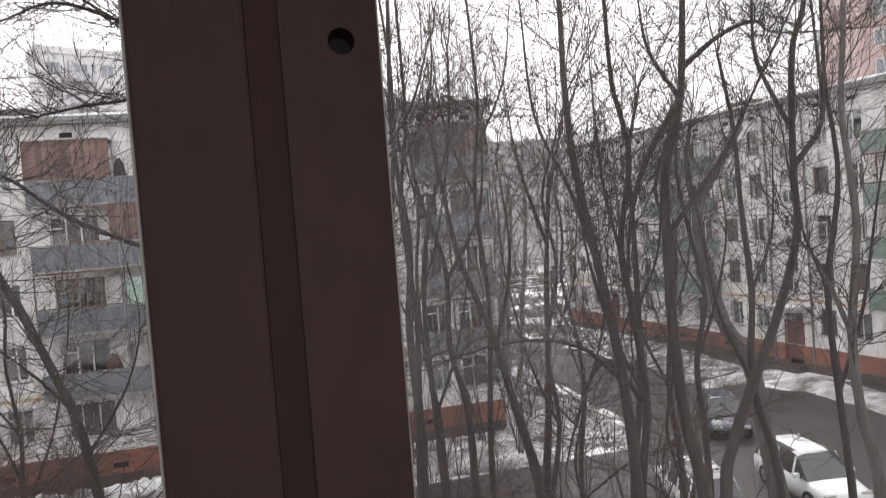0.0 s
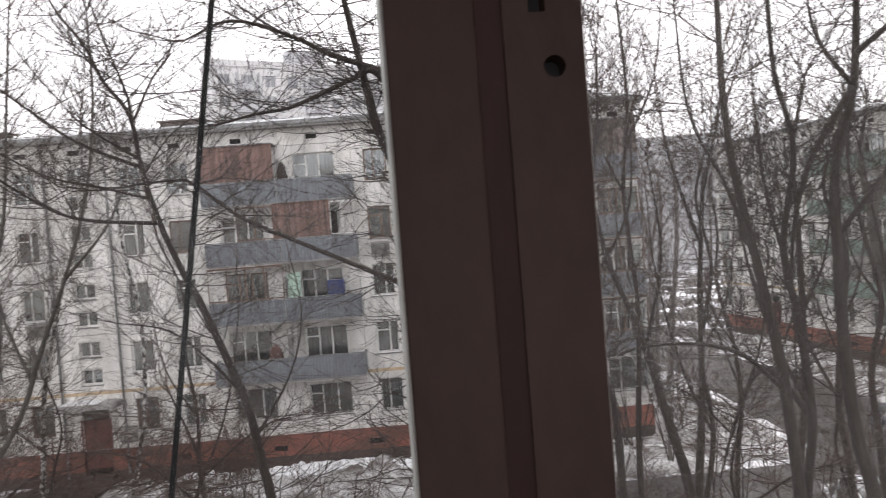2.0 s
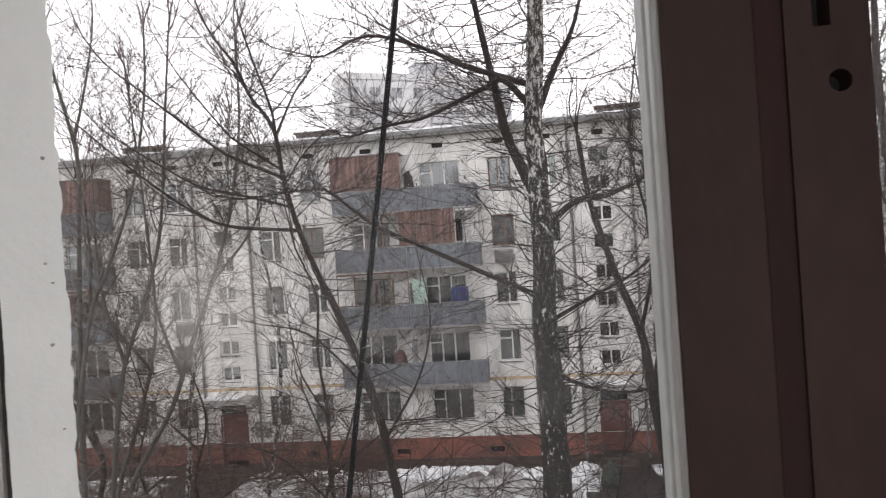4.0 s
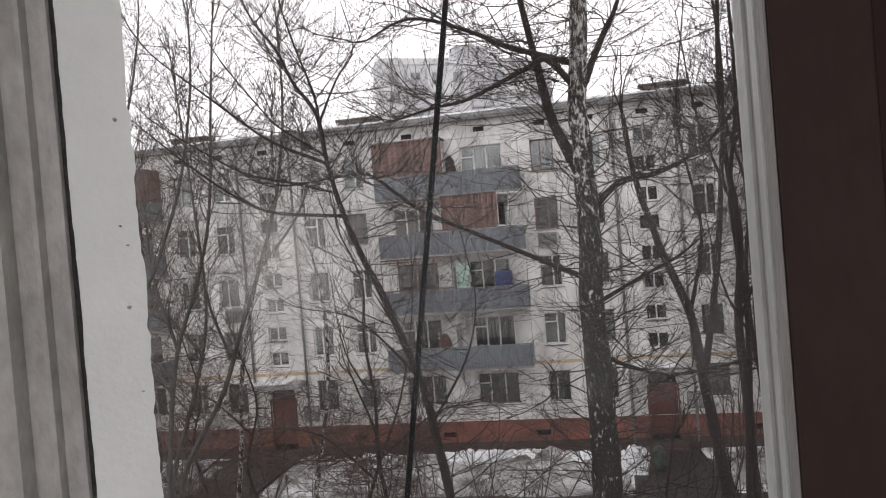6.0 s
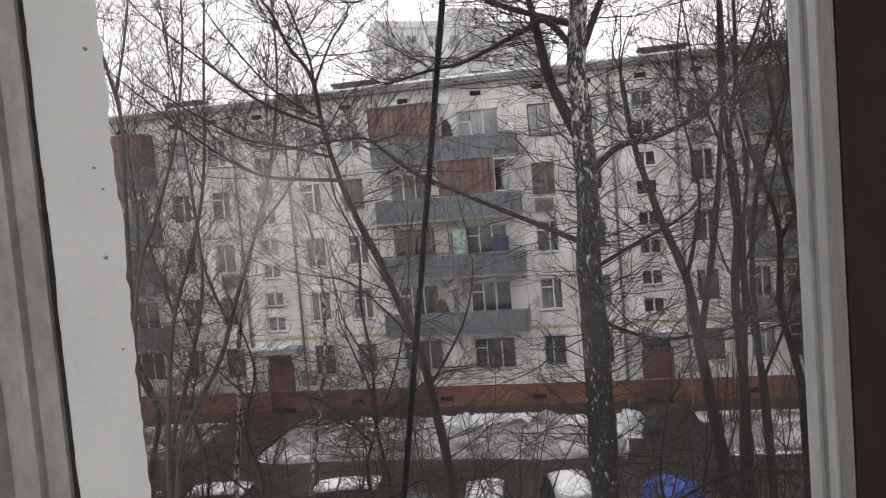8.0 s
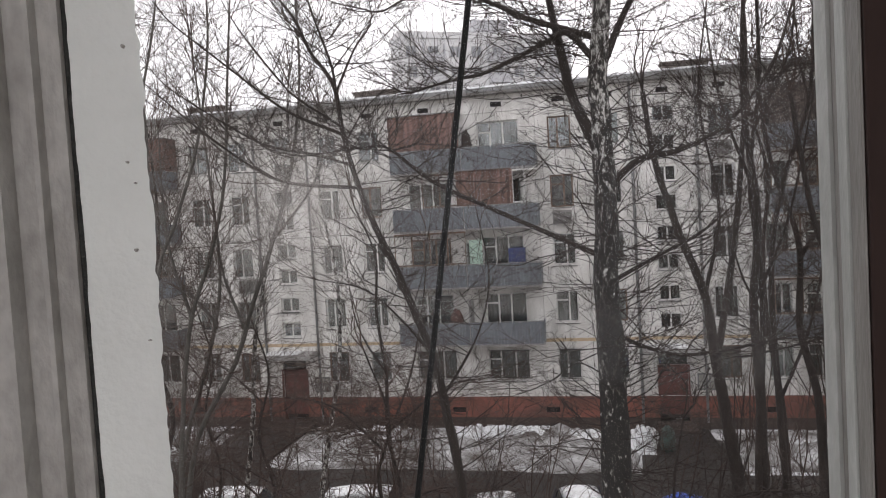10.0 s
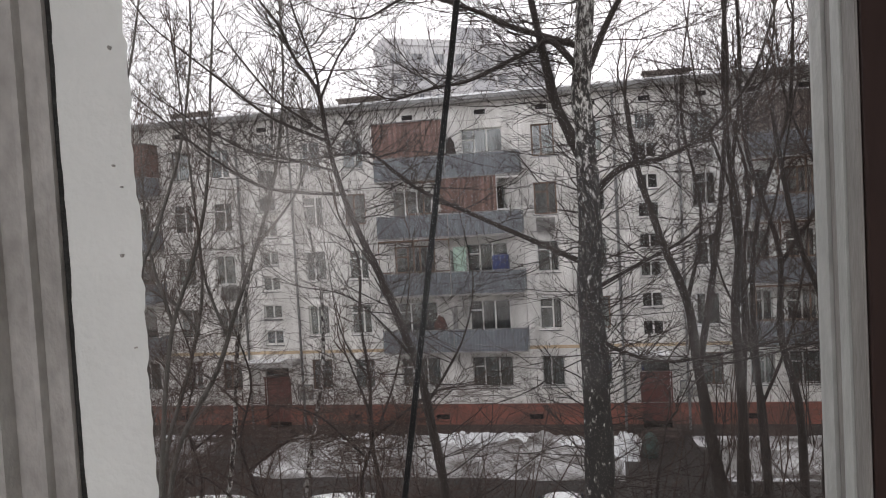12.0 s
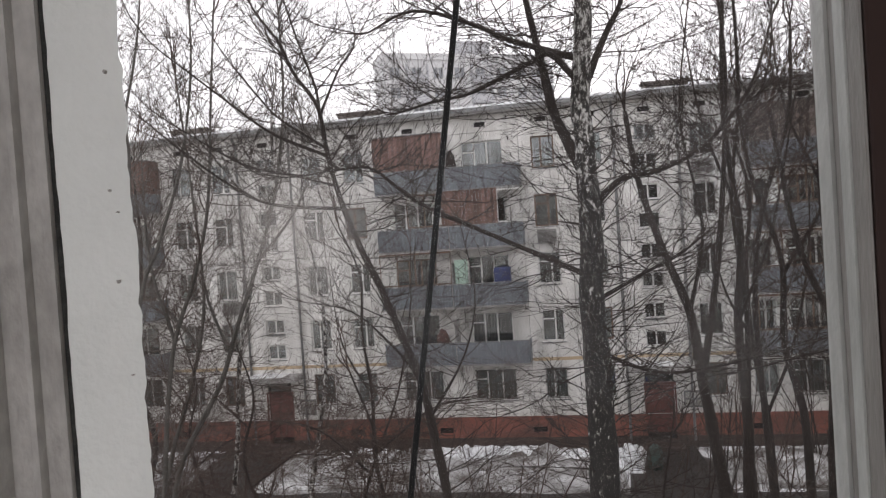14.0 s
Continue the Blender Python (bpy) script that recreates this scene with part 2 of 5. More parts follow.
M_CARBLUE = material("dark_blue_car_paint", (0.05, 0.06, 0.09), 0.25, 0.1, 2, 30, 0)
M_CARGREY = material("grey_green_car_paint", (0.12, 0.15, 0.15), 0.25, 0.1, 2, 30, 0)
M_CARGLASS = material("car_window_glass", (0.03, 0.035, 0.04), 0.08, 0.1, 2, 30, 0, spec=0.8)
M_LAMPGLASS = material("car_lamp_glass", (0.5, 0.5, 0.5), 0.15, 0.1, 2, 30, 0)
M_BLUE = material("blue_tarpaulin", (0.02, 0.075, 0.42), 0.5, 0.3, 3, 20, 0.5)
M_BLUEDARK = material("dark_blue_plastic", (0.02, 0.035, 0.13), 0.5, 0.3, 3, 20, 0.2)
M_RUG = material("faded_red_rug", (0.105, 0.058, 0.05), 0.95, 0.4, 8, 60, 0.5)
M_GREENBOX = material("dark_green_bin_paint", (0.05, 0.085, 0.075), 0.6, 0.3, 3, 20, 0.2)
M_DISTANT = material("far_facade", (0.5, 0.5, 0.51), 0.9, 0.15, 0.4, 6, 0.1)
M_GREEN = material("pale_green_sheet", (0.45, 0.62, 0.52), 0.7, 0.2, 3, 20, 0.2)
M_DIRTY = dirty_glass("dusty_window_glass")
M_DIRTIER = dirty_glass("dustier_window_glass", 0.02)


def ground_material():
    """Wet dark soil and trodden paths with thin old snow in patches."""
    m = material("thawing_ground", (0.06, 0.052, 0.046), 0.75, 0.4, 0.7, 25, 0.8)
    t = m.node_tree
    b = t.nodes["Principled BSDF"]
    geo = t.nodes.new("ShaderNodeNewGeometry")
    n = t.nodes.new("ShaderNodeTexNoise")
    n.inputs["Scale"].default_value = 0.16
    n.inputs["Detail"].default_value = 8
    n.inputs["Roughness"].default_value = 0.62
    t.links.new(geo.outputs["Position"], n.inputs["Vector"])
    ramp = t.nodes.new("ShaderNodeValToRGB")
    ramp.color_ramp.elements[0].position = 0.5
    ramp.color_ramp.elements[1].position = 0.54
    t.links.new(n.outputs[0], ramp.inputs[0])
    mix = t.nodes.new("ShaderNodeMix")
    mix.data_type = "RGBA"
    old = b.inputs["Base Color"].links[0].from_socket
    t.links.new(ramp.outputs[0], mix.inputs[0])
    t.links.new(old, mix.inputs[6])
    mix.inputs[7].default_value = (0.7, 0.7, 0.72, 1)
    t.links.new(mix.outputs[2], b.inputs["Base Color"])
    return m


M_GROUND = ground_material()


# ---------------------------------------------------------------- building helpers
def bx(bm, x0, x1, y0, y1, z0, z1):
    """A box, added to bm."""
    v = [bm.verts.new(c) for c in ((x0, y0, z0), (x1, y0, z0), (x1, y1, z0), (x0, y1, z0), (x0, y0, z1), (x1, y0, z1), (x1, y1, z1), (x0, y1, z1))]
    for f in ((3, 2, 1, 0), (4, 5, 6, 7), (0, 1, 5, 4), (1, 2, 6, 5), (2, 3, 7, 6), (3, 0, 4, 7)):
        bm.faces.new([v[i] for i in f])


def boxes(*rows):
    bm = bmesh.new()
    for r in rows:
        bx(bm, *r)
    return bm


def softened(bm, width, segments=2):
    bmesh.ops.bevel(bm, geom=bm.edges[:], offset=width, segments=segments, profile=0.6, affect="EDGES")
    return bm


def finish(name, bm, mat, smooth=False):
    me = bpy.data.meshes.new(name)
    bm.normal_update()
    bm.to_mesh(me)
    bm.free()
    for m in mat if isinstance(mat, (list, tuple)) else [mat]:
        me.materials.append(m)
    if smooth:
        me.polygons.foreach_set("use_smooth", [True] * len(me.polygons))
    return me


def part(name, bm, mat, parent, label="", smooth=False):
    ob = new(name, finish(name, bm, mat, smooth))
    ob.parent = parent
    return tagged(ob, label) if label else ob


def same(name, mesh, parent, at=(0, 0, 0)):
    """Another part on a mesh that exists."""
    ob = new(name, mesh)
    ob.parent = parent
    ob.location = at
    return ob


def thing(name, label, category, m=None, group="", kind=""):
    ob = new(name)
    ob.matrix_world = m or Matrix()
    ob.empty_display_size = 0.2
    return tagged(ob, label, category, group, kind)


def whole(name, bm, mat, label, category, group="", kind="", smooth=False):
    return tagged(new(name, finish(name, bm, mat, smooth)), label, category, group, kind)


def raw_mesh(name, verts, faces, mat, smooth=True):
    me = bpy.data.meshes.new(name)
    me.from_pydata(verts, [], faces)
    me.materials.append(mat)
    if smooth:
        me.polygons.foreach_set("use_smooth", [True] * len(me.polygons))
    me.update()
    return me


def framed(w, h, hole, depth):
    """A wall panel w by h, from (0, 0, 0), with one opening through it, and an arris at its edges."""
    bm = bmesh.new()
    if not hole:
        bx(bm, 0, w, 0, depth, 0, h)
        return bm
    a, b, c, d = hole
    rings = []
    for y in (0, depth):
        o = [bm.verts.new(p) for p in ((0, y, 0), (w, y, 0), (w, y, h), (0, y, h))]
        i = [bm.verts.new(p) for p in ((a, y, c), (b, y, c), (b, y, d), (a, y, d))]
        rings.append((o, i))
    (o, i), (p, q) = rings
    for k in range(4):
        n = (k + 1) % 4
        bm.faces.new((o[k], o[n], i[n], i[k]))
        bm.faces.new((p[n], p[k], q[k], q[n]))
        bm.faces.new((o[n], o[k], p[k], p[n]))
        bm.faces.new((i[k], i[n], q[n], q[k]))
    return bm


# ---------------------------------------------------------------- the five-storey panel blocks
STOREY = 2.65
SILL = 2.25
MESHES = {}


def kept(key, make):
    if key not in MESHES:
        MESHES[key] = make()
    return MESHES[key]


def window_frame(w, h, bars):
    """A casement frame with its mullions and a fanlight bar, from (0, 0, 0)."""
    e = 0.07
    rows = [(0, w, 0, 0.07, 0, e), (0, w, 0, 0.07, h - e, h), (0, e, 0, 0.07, e, h - e), (w - e, w, 0, 0.07, e, h - e)]
    for b in bars:
        rows.append((b * w - 0.036, b * w + 0.036, 0.005, 0.065, e, h - e))
    if bars[0] > 0.5 and len(bars) == 1 and h > 1:
        rows.append((e, bars[0] * w - 0.037, 0.006, 0.064, 0.68 * h, 0.68 * h + 0.06))
    if len(bars) == 2:
        rows.append((e, bars[0] * w - 0.037, 0.006, 0.064, h - 0.52, h - 0.46))
    return boxes(*rows)


def add_window(parent, x, y, z, w, h, rng, bars=(0.42,), brown=False, drape=True):
    """A window part with its pane, sill and curtain."""
    f = kept(("frame", w, h, bars, brown), lambda: finish("window", window_frame(w, h, bars), M_FRAMEBR if brown else M_FRAME))
    win = same("window", f, parent, (x, y + 0.12, z))
    same("pane", kept(("pane", w, h), lambda: finish("pane", boxes((0.05, w - 0.05, 0.03, 0.036, 0.05, h - 0.05)), M_PANE)), win)
    same("sill", kept(("sill", w), lambda: finish("sill", boxes((-0.05, w + 0.05, -0.17, -0.002, -0.06, -0.02)), M_STEEL)), win)
    r = rng.random()
    if drape and (r < 0.6 or drape == "full"):
        side = rng.random() < 0.5
        mat = M_CURTAIN if r < 0.16 else M_BLIND if drape != "full" else M_NET
        k = rng.choice((0.25, 0.4, 0.55)) if drape != "full" else 0.94
        a, b = (0.03, k * w) if side else (w - k * w, w - 0.03)
        same("curtain", kept(("curtain", a, b, h, mat.name), lambda: finish("curtain", wavy(a, b, 0.16, 0.06, h - 0.06), mat)), win)
    return win


def wavy(x0, x1, y, z0, z1):
    """A hanging curtain with folds."""
    bm = bmesh.new()
    n = max(6, int((x1 - x0) / 0.05))
    last = None
    for i in range(n + 1):
        x = x0 + (x1 - x0) * i / n
        yy = y + 0.02 * math.sin(i * 1.9)
        pair = (bm.verts.new((x, yy, z0)), bm.verts.new((x, yy, z1)))
        if last:
            bm.faces.new((last[0], pair[0], pair[1], last[1]))
        last = pair
    return bm


def corrugated(w, h, pitch=0.14, depth=0.018):
    """An upright ribbed sheet in the xz plane with thickness."""
    bm = bmesh.new()
    n = max(2, int(w / pitch))
    prof = []
    for i in range(n):
        x = w * i / n
        s = w / n
        prof += [(x, 0), (x + 0.55 * s, 0), (x + 0.65 * s, depth), (x + 0.9 * s, depth)]
    prof.append((w, 0))
    rows = [[bm.verts.new((x, y + t, z)) for x, y in prof] for z, t in ((0, 0), (h, 0), (h, 0.012), (0, 0.012))]
    for a, b in ((0, 1), (1, 2), (2, 3), (3, 0)):
        for i in range(len(prof) - 1):
            bm.faces.new((rows[a][i], rows[a][i + 1], rows[b][i + 1], rows[b][i]))
    return bm


def board_wall(w, h, pitch=0.13, depth=0.03):
    """Upright boards with gaps, w by h."""
    bm = bmesh.new()
    n = max(2, int(w / pitch))
    for i in range(n):
        j = 0.006 * math.sin(i * 7.3)
        bx(bm, w * i / n + 0.004, w * (i + 1) / n - 0.004, j, depth + j, 0.01 * math.sin(i * 3.1), h)
    return bm


def block(name, label, m, stairs, x0, x1, balconies, seed, sheet, depth=11.0, enclosures=(), stacks=()):
    """A panel block in its own axes: the facade in y = 0, its rooms behind. stairs: the axes of the entrances.
    balconies: (from, to) along the facade. enclosures: (balcony, storey, from share, to share, material)."""
    rng = random.Random(seed)
    root = thing(name, label, "building", m)
    # columns of panels: (from, to, kind)
    cols = []
    for s in stairs:
        cols.append((s - 1.3, s + 1.3, "stair"))
        for sign in (-1, 1):
            for a, b, k in ((1.3, 3.45, "narrow"), (3.45, 5.6, "narrow"), (5.6, 9.05, "balcony")):
                p, q = sorted((s + sign * a, s + sign * b))
                cols.append((p, q, k))
    fixed = []
    for p, q, k in sorted(cols):
        if q <= x0 + 0.4 or p >= x1 - 0.4:
            continue
        fixed.append((max(p, x0), min(q, x1), k))
    if x1 - fixed[-1][1] > 0.05:
        fixed.append((fixed[-1][1], x1, "plain"))
    cols = fixed
    g = 0.012
    base = SILL - 0.78
    # solid box; its dark colour paints the unlit rooms behind the windows
    part("backing", boxes((x0 + 0.05, x1 - 0.05, 0.62, depth - 0.3, 0.3, 15.4)), M_ROOMSHADE, root)
    bm = boxes((x0, x0 + 0.3, 0.31, depth, 0, 15.55), (x1 - 0.3, x1, 0.31, depth, 0, 15.55), (x0 + 0.3, x1 - 0.3, depth - 0.28, depth, 0, 15.55))
    part("end_wall", bm, M_PANEL, root)
    for p, q, k in cols:
        w = q - p
        for s in range(5):
            z = base + STOREY * s
            h = STOREY
            if k == "stair":
                if s == 0:
                    hole = (w / 2 - 0.62, w / 2 + 0.62, 0.0, 1.95)
                else:
                    hole = (w / 2 - 0.48, w / 2 + 0.48, 0.38, 2.36)
            elif k == "narrow":
                hole = (w / 2 - 0.52, w / 2 + 0.52, 0.78, 2.25)
            elif k == "balcony":
                hole = (w / 2 - 0.98, w / 2 + 0.98, 0.78 if s == 0 else 0.12, 2.25)
            else:
                hole = None
            key = ("panel", round(w, 3), hole and tuple(round(v, 3) for v in hole))
            me = kept(key, lambda: finish("panel", framed(w - 2 * g, h - 2 * g, hole and (hole[0] - g, hole[1] - g, max(hole[2] - g, 0.003), hole[3] - g), 0.3), M_PANEL))
            same("panel", me, root, (p + g, 0.004 * rng.random(), z + g))
            if k == "narrow":
                win = add_window(root, p + hole[0], 0, z + hole[2], 1.04, 1.47, rng, (0.42,) if rng.random() < 0.5 else (0.6,), rng.random() < 0.15, "full" if s == 0 else True)
                if s == 0 and rng.random() < 0.75:
                    same("window_grille", kept("grille1", lambda: finish("window_grille", grille(1.04, 1.47), M_IRON)), win, (0, -0.14, 0))
            elif k == "balcony":
                if s == 0:
                    win = add_window(root, p + hole[0], 0, z + hole[2], 1.96, 1.47, rng, (0.3, 0.66), False, "full")
                    same("window_grille", kept("grille2", lambda: finish("window_grille", grille(1.96, 1.47), M_IRON)), win, (0, -0.14, 0))
                else:
                    add_window(root, p + hole[0], 0, z + hole[2], 1.96, 2.13, rng, (0.32, 0.62), rng.random() < 0.12)
            elif k == "stair" and s:
                # two short lights with a spandrel between, on the half landings
                for zz in (0.38, 1.64):
                    add_window(root, p + hole[0], 0, z + zz, 0.96, 0.72, rng, (0.5,), False, False)
                same("spandrel", kept("spandrel", lambda: finish("spandrel", boxes((0, 0.96, 0.03, 0.2, 0, 0.5)), M_PANEL)), root, (p + hole[0], 0, z + 1.12))
            elif k == "stair":
                door = same("entrance_door", kept("entrance", lambda: finish("entrance_door", entrance_leaf(), M_DOOR)), root, (p + hole[0], 0.1, 0.62))
                same("door_frame", kept("door_frame", lambda: finish("door_frame", boxes((-0.07, -0.002, -0.14, 0.04, 0, 2.2), (1.242, 1.31, -0.14, 0.04, 0, 2.2), (-0.07, 1.31, -0.14, 0.04, 2.201, 2.27)), M_DOOR)), door)
                same("canopy", kept("canopy", lambda: finish("canopy", boxes((-0.7, 1.95, -1.3, -0.1, 0, 0.16), (-0.62, 1.87, -1.2, -0.1, 0.16, 0.22)), M_CONC)), door, (0, 0, 2.95))
                same("canopy_snow", kept("canopy_snow", lambda: finish("canopy_snow", boxes((-0.55, 1.2, -1.1, -0.1, 0.224, 0.255)), M_SNOWCLEAN)), door, (0, 0, 2.95))
                same("transom", kept("transom", lambda: finish("transom", boxes((0.02, 1.22, 0.05, 0.07, 0, 0.45)), M_PANE)), door, (0, 0, 2.3))
                same("step", kept("step", lambda: finish("step", boxes((-0.3, 1.5, -1.0, -0.12, -0.62, -0.45), (-0.15, 1.4, -0.7, -0.12, -0.45, -0.25)), M_SOAKED)), door)
    # plinth in lengths between the entrances, with cellar vents
    edge = x0
    for s in [*sorted(s for s in stairs if x0 < s < x1), None]:
        end = s - 0.64 if s is not None else x1
        part("plinth", boxes((edge, end, -0.09, 0.3, -0.3, base)), M_PLINTH, root)
        part("soaked_foot", boxes((edge, end, -0.096, -0.0905, -0.3, 0.52)), M_SOAKED, root, "dark soaked foot of the plinth")
        for k in range(int((end - edge) / 4.4)):
            v = same("cellar_vent", kept("vent", lambda: finish("cellar_vent", boxes((0, 0.72, -0.115, -0.094, 0, 0.05), (0, 0.72, -0.115, -0.094, 0.29, 0.34), (0, 0.05, -0.115, -0.094, 0.05, 0.29), (0.67, 0.72, -0.115, -0.094, 0.05, 0.29)), M_PLINTH)), root, (edge + 2.9 + 4.4 * k, 0, 0.72))
            # flat dark slab drawn for the shaded vent opening
            same("opening", kept("ventdark", lambda: finish("opening", boxes((0.05, 0.67, -0.097, -0.093, 0.05, 0.29)), M_HOLESHADE)), v)
        edge = s + 0.64 if s is not None else x1
    # a painted band above the ground floor, attic wall, eaves and roof
    part("band", boxes((x0, x1, -0.02, -0.001, base + STOREY - 0.09, base + STOREY + 0.06)), M_BAND, root)
    part("attic_wall", boxes((x0, x1, 0.0, 0.3, base + 5 * STOREY + 0.01, 15.5)), M_PANEL, root)
    part("eave", boxes((x0 - 0.3, x1 + 0.3, -0.5, 0.6, 15.5, 15.62), (x0 - 0.3, x1 + 0.3, -0.55, 0.3, 15.62, 15.74)), M_CONC, root)
    part("gutter_edge", boxes((x0 - 0.32, x1 + 0.32, -0.575, -0.553, 15.6, 15.78)), M_STEEL, root)
    bm = bmesh.new()
    v = [bm.verts.new(p) for p in ((x0 - 0.3, -0.55, 15.75), (x1 + 0.3, -0.55, 15.75), (x1 + 0.3, depth / 2, 16.55), (x0 - 0.3, depth / 2, 16.55), (x1 + 0.3, depth + 0.4, 15.75), (x0 - 0.3, depth + 0.4, 15.75), (x0 - 0.3, -0.55, 15.7), (x1 + 0.3, -0.55, 15.7), (x1 + 0.3, depth + 0.4, 15.7), (x0 - 0.3, depth + 0.4, 15.7))]
    for f in ((0, 1, 2, 3), (3, 2, 4, 5), (6, 7, 1, 0), (9, 8, 7, 6), (5, 4, 8, 9), (7, 8, 4, 2, 1), (9, 6, 0, 3, 5)):
        bm.faces.new([v[i] for i in f])
    roof = part("roof", bm, M_ROOF, root)
    bm = bmesh.new()
    n = 90
    last = None
    for i in range(n + 1):
        x = x0 - 0.25 + (x1 - x0 + 0.5) * i / n
        d = 2.2 + 1.6 * noise.noise((x * 0.3, seed, 0))
        t = 0.11 + 0.05 * noise.noise((x * 0.8, seed, 4))
        row = [bm.verts.new(p) for p in ((x, -0.52, 15.76), (x, -0.5, 15.77 + t), (x, d, 15.79 + t + (d + 0.55) * 0.132), (x, d + 0.1, 15.76 + (d + 0.65) * 0.132))]
        if last:
            for a in range(3):
                bm.faces.new((last[a], row[a], row[a + 1], last[a + 1]))
        last = row
    part("roof_snow", bm, M_SNOWCLEAN, roof, smooth=True)
    for x in stacks:
        same("chimney", kept("chimney", lambda: finish("chimney", boxes((-0.4, 1.7, 0, 0.7, 0, 0.62), (-0.52, 1.82, -0.12, 0.82, 0.62, 0.7)), M_BRICK)), roof, (x, 3.2, 16.1))
    for p, q, k in cols:
        # dark slab on the wall paints each vent's shaded inside
        same("attic_vent", kept("atticvent", lambda: finish("attic_vent", boxes((0, 0.5, -0.012, 0.02, 0, 0.22)), M_HOLESHADE)), root, ((p + q) / 2 - 0.25, 0, 14.96))
    for s in stairs:
        for d in (-1.38, 1.38):
            if x0 < s + d < x1:
                same("downpipe", kept("downpipe", lambda: finish("downpipe", tube_bm([(0, -0.1, 0.3), (0, -0.1, 15.0), (0, -0.4, 15.5)], 0.06, 8), M_STEEL)), root, (s + d, 0, 0))
    # balconies: slab, ribbed sheet front, sides, posts, and the boarded or glazed enclosures
    for bi, (a, b) in enumerate(balconies):
        for s in range(1, 5):
            z = base + STOREY * s + 0.1
            w = b - a
            slab = same("balcony", kept(("slab", round(w, 2)), lambda: finish("balcony", boxes((0, w, -1.1, -0.001, -0.14, 0)), M_CONC)), root, (a, 0, z))
            parts = 2 if w > 4.5 else 1
            for k in range(parts):
                pw = w / parts
                same("railing_panel", kept(("sheet", round(pw, 2), sheet.name), lambda: finish("railing_panel", corrugated(pw - 0.04, 0.98), sheet)), slab, (k * pw + 0.02, -1.13, -0.06))
                same("handrail", kept(("rail", round(pw, 2)), lambda: finish("handrail", boxes((0, pw, -1.14, -1.09, 0.93, 0.97)), M_STEEL)), slab, (k * pw, 0, 0))
            for x in (0.0, w - 0.03):
                same("side_panel", kept(("side", sheet.name), lambda: finish("side_panel", boxes((0, 0.03, -1.09, -0.02, 0.0, 0.92)), sheet)), slab, (x, 0, 0))
            if parts == 2:
                same("divider", kept("divider", lambda: finish("divider", boxes((-0.03, 0.03, -1.08, -0.02, 0.0, 1.9)), M_CONC)), slab, (w / 2, 0, 0))
            for e in enclosures:
                if e[0] == bi and e[1] == s + 1:
                    u0, u1 = e[2] * w, e[3] * w
                    if e[5] == "boards":
                        same("enclosure", kept(("boards", round(u1 - u0, 2), e[4].name), lambda: finish("enclosure", board_wall(u1 - u0, 1.58), e[4])), slab, (u0, -1.12, 0.96))
                        same("enclosure_side", kept(("bside", e[4].name), lambda: finish("enclosure_side", boxes((0, 0.03, -1.08, -0.02, 0.94, 2.54)), e[4])), slab, (u1 - 0.03 if e[3] > 0.9 else u0, 0, 0))
                        same("enclosure_roof", kept(("broof", round(u1 - u0, 2)), lambda: finish("enclosure_roof", boxes((0, u1 - u0, -1.2, -0.02, 2.545, 2.58)), M_STEEL)), slab, (u0, 0, 0))
                    else:
                        rows = [(0, u1 - u0, -1.1, -1.04, 0.98, 1.04), (0, u1 - u0, -1.1, -1.04, 2.4, 2.48)]
                        n = max(2, int((u1 - u0) / 0.8))
                        rows += [(max(0, (u1 - u0) * i / n - 0.03), min(u1 - u0, (u1 - u0) * i / n + 0.03), -1.095, -1.045, 1.041, 2.399) for i in range(n + 1)]
                        g2 = same("glazing_frame", kept(("gl", round(u1 - u0, 2), e[4].name), lambda: finish("glazing_frame", boxes(*rows), e[4])), slab, (u0, 0, 0))
    return root


def grille(w, h):
    rows = [(0, w, 0, 0.012, z, z + 0.02) for z in (0.05, h / 2, h - 0.07)]
    rows += [(x, x + 0.014, 0.013, 0.025, 0, h) for x in np.arange(0.06, w, 0.13)]
    return boxes(*rows)


def entrance_leaf():
    """A steel double leaf with raised panels and a pull."""
    return boxes((0, 0.62, 0, 0.06, 0, 2.2), (0.63, 1.24, 0, 0.06, 0, 2.2), (0.08, 0.54, -0.02, -0.001, 0.2, 0.9), (0.08, 0.54, -0.02, -0.001, 1.1, 2.0), (0.71, 1.16, -0.02, -0.001, 0.2, 0.9), (0.71, 1.16, -0.02, -0.001, 1.1, 2.0), (0.57, 0.6, -0.07, -0.04, 0.9, 1.3))


def tube_bm(points, r, sides=8, r1=None):
    bm = bmesh.new()
    v, f = tube([Vector(p) for p in points], [r + ((r1 if r1 is not None else r) - r) * i / (len(points) - 1) for i in range(len(points))], sides)
    vs = [bm.verts.new(p) for p in v]
    for q in f:
        bm.faces.new([vs[i] for i in q])
    return bm


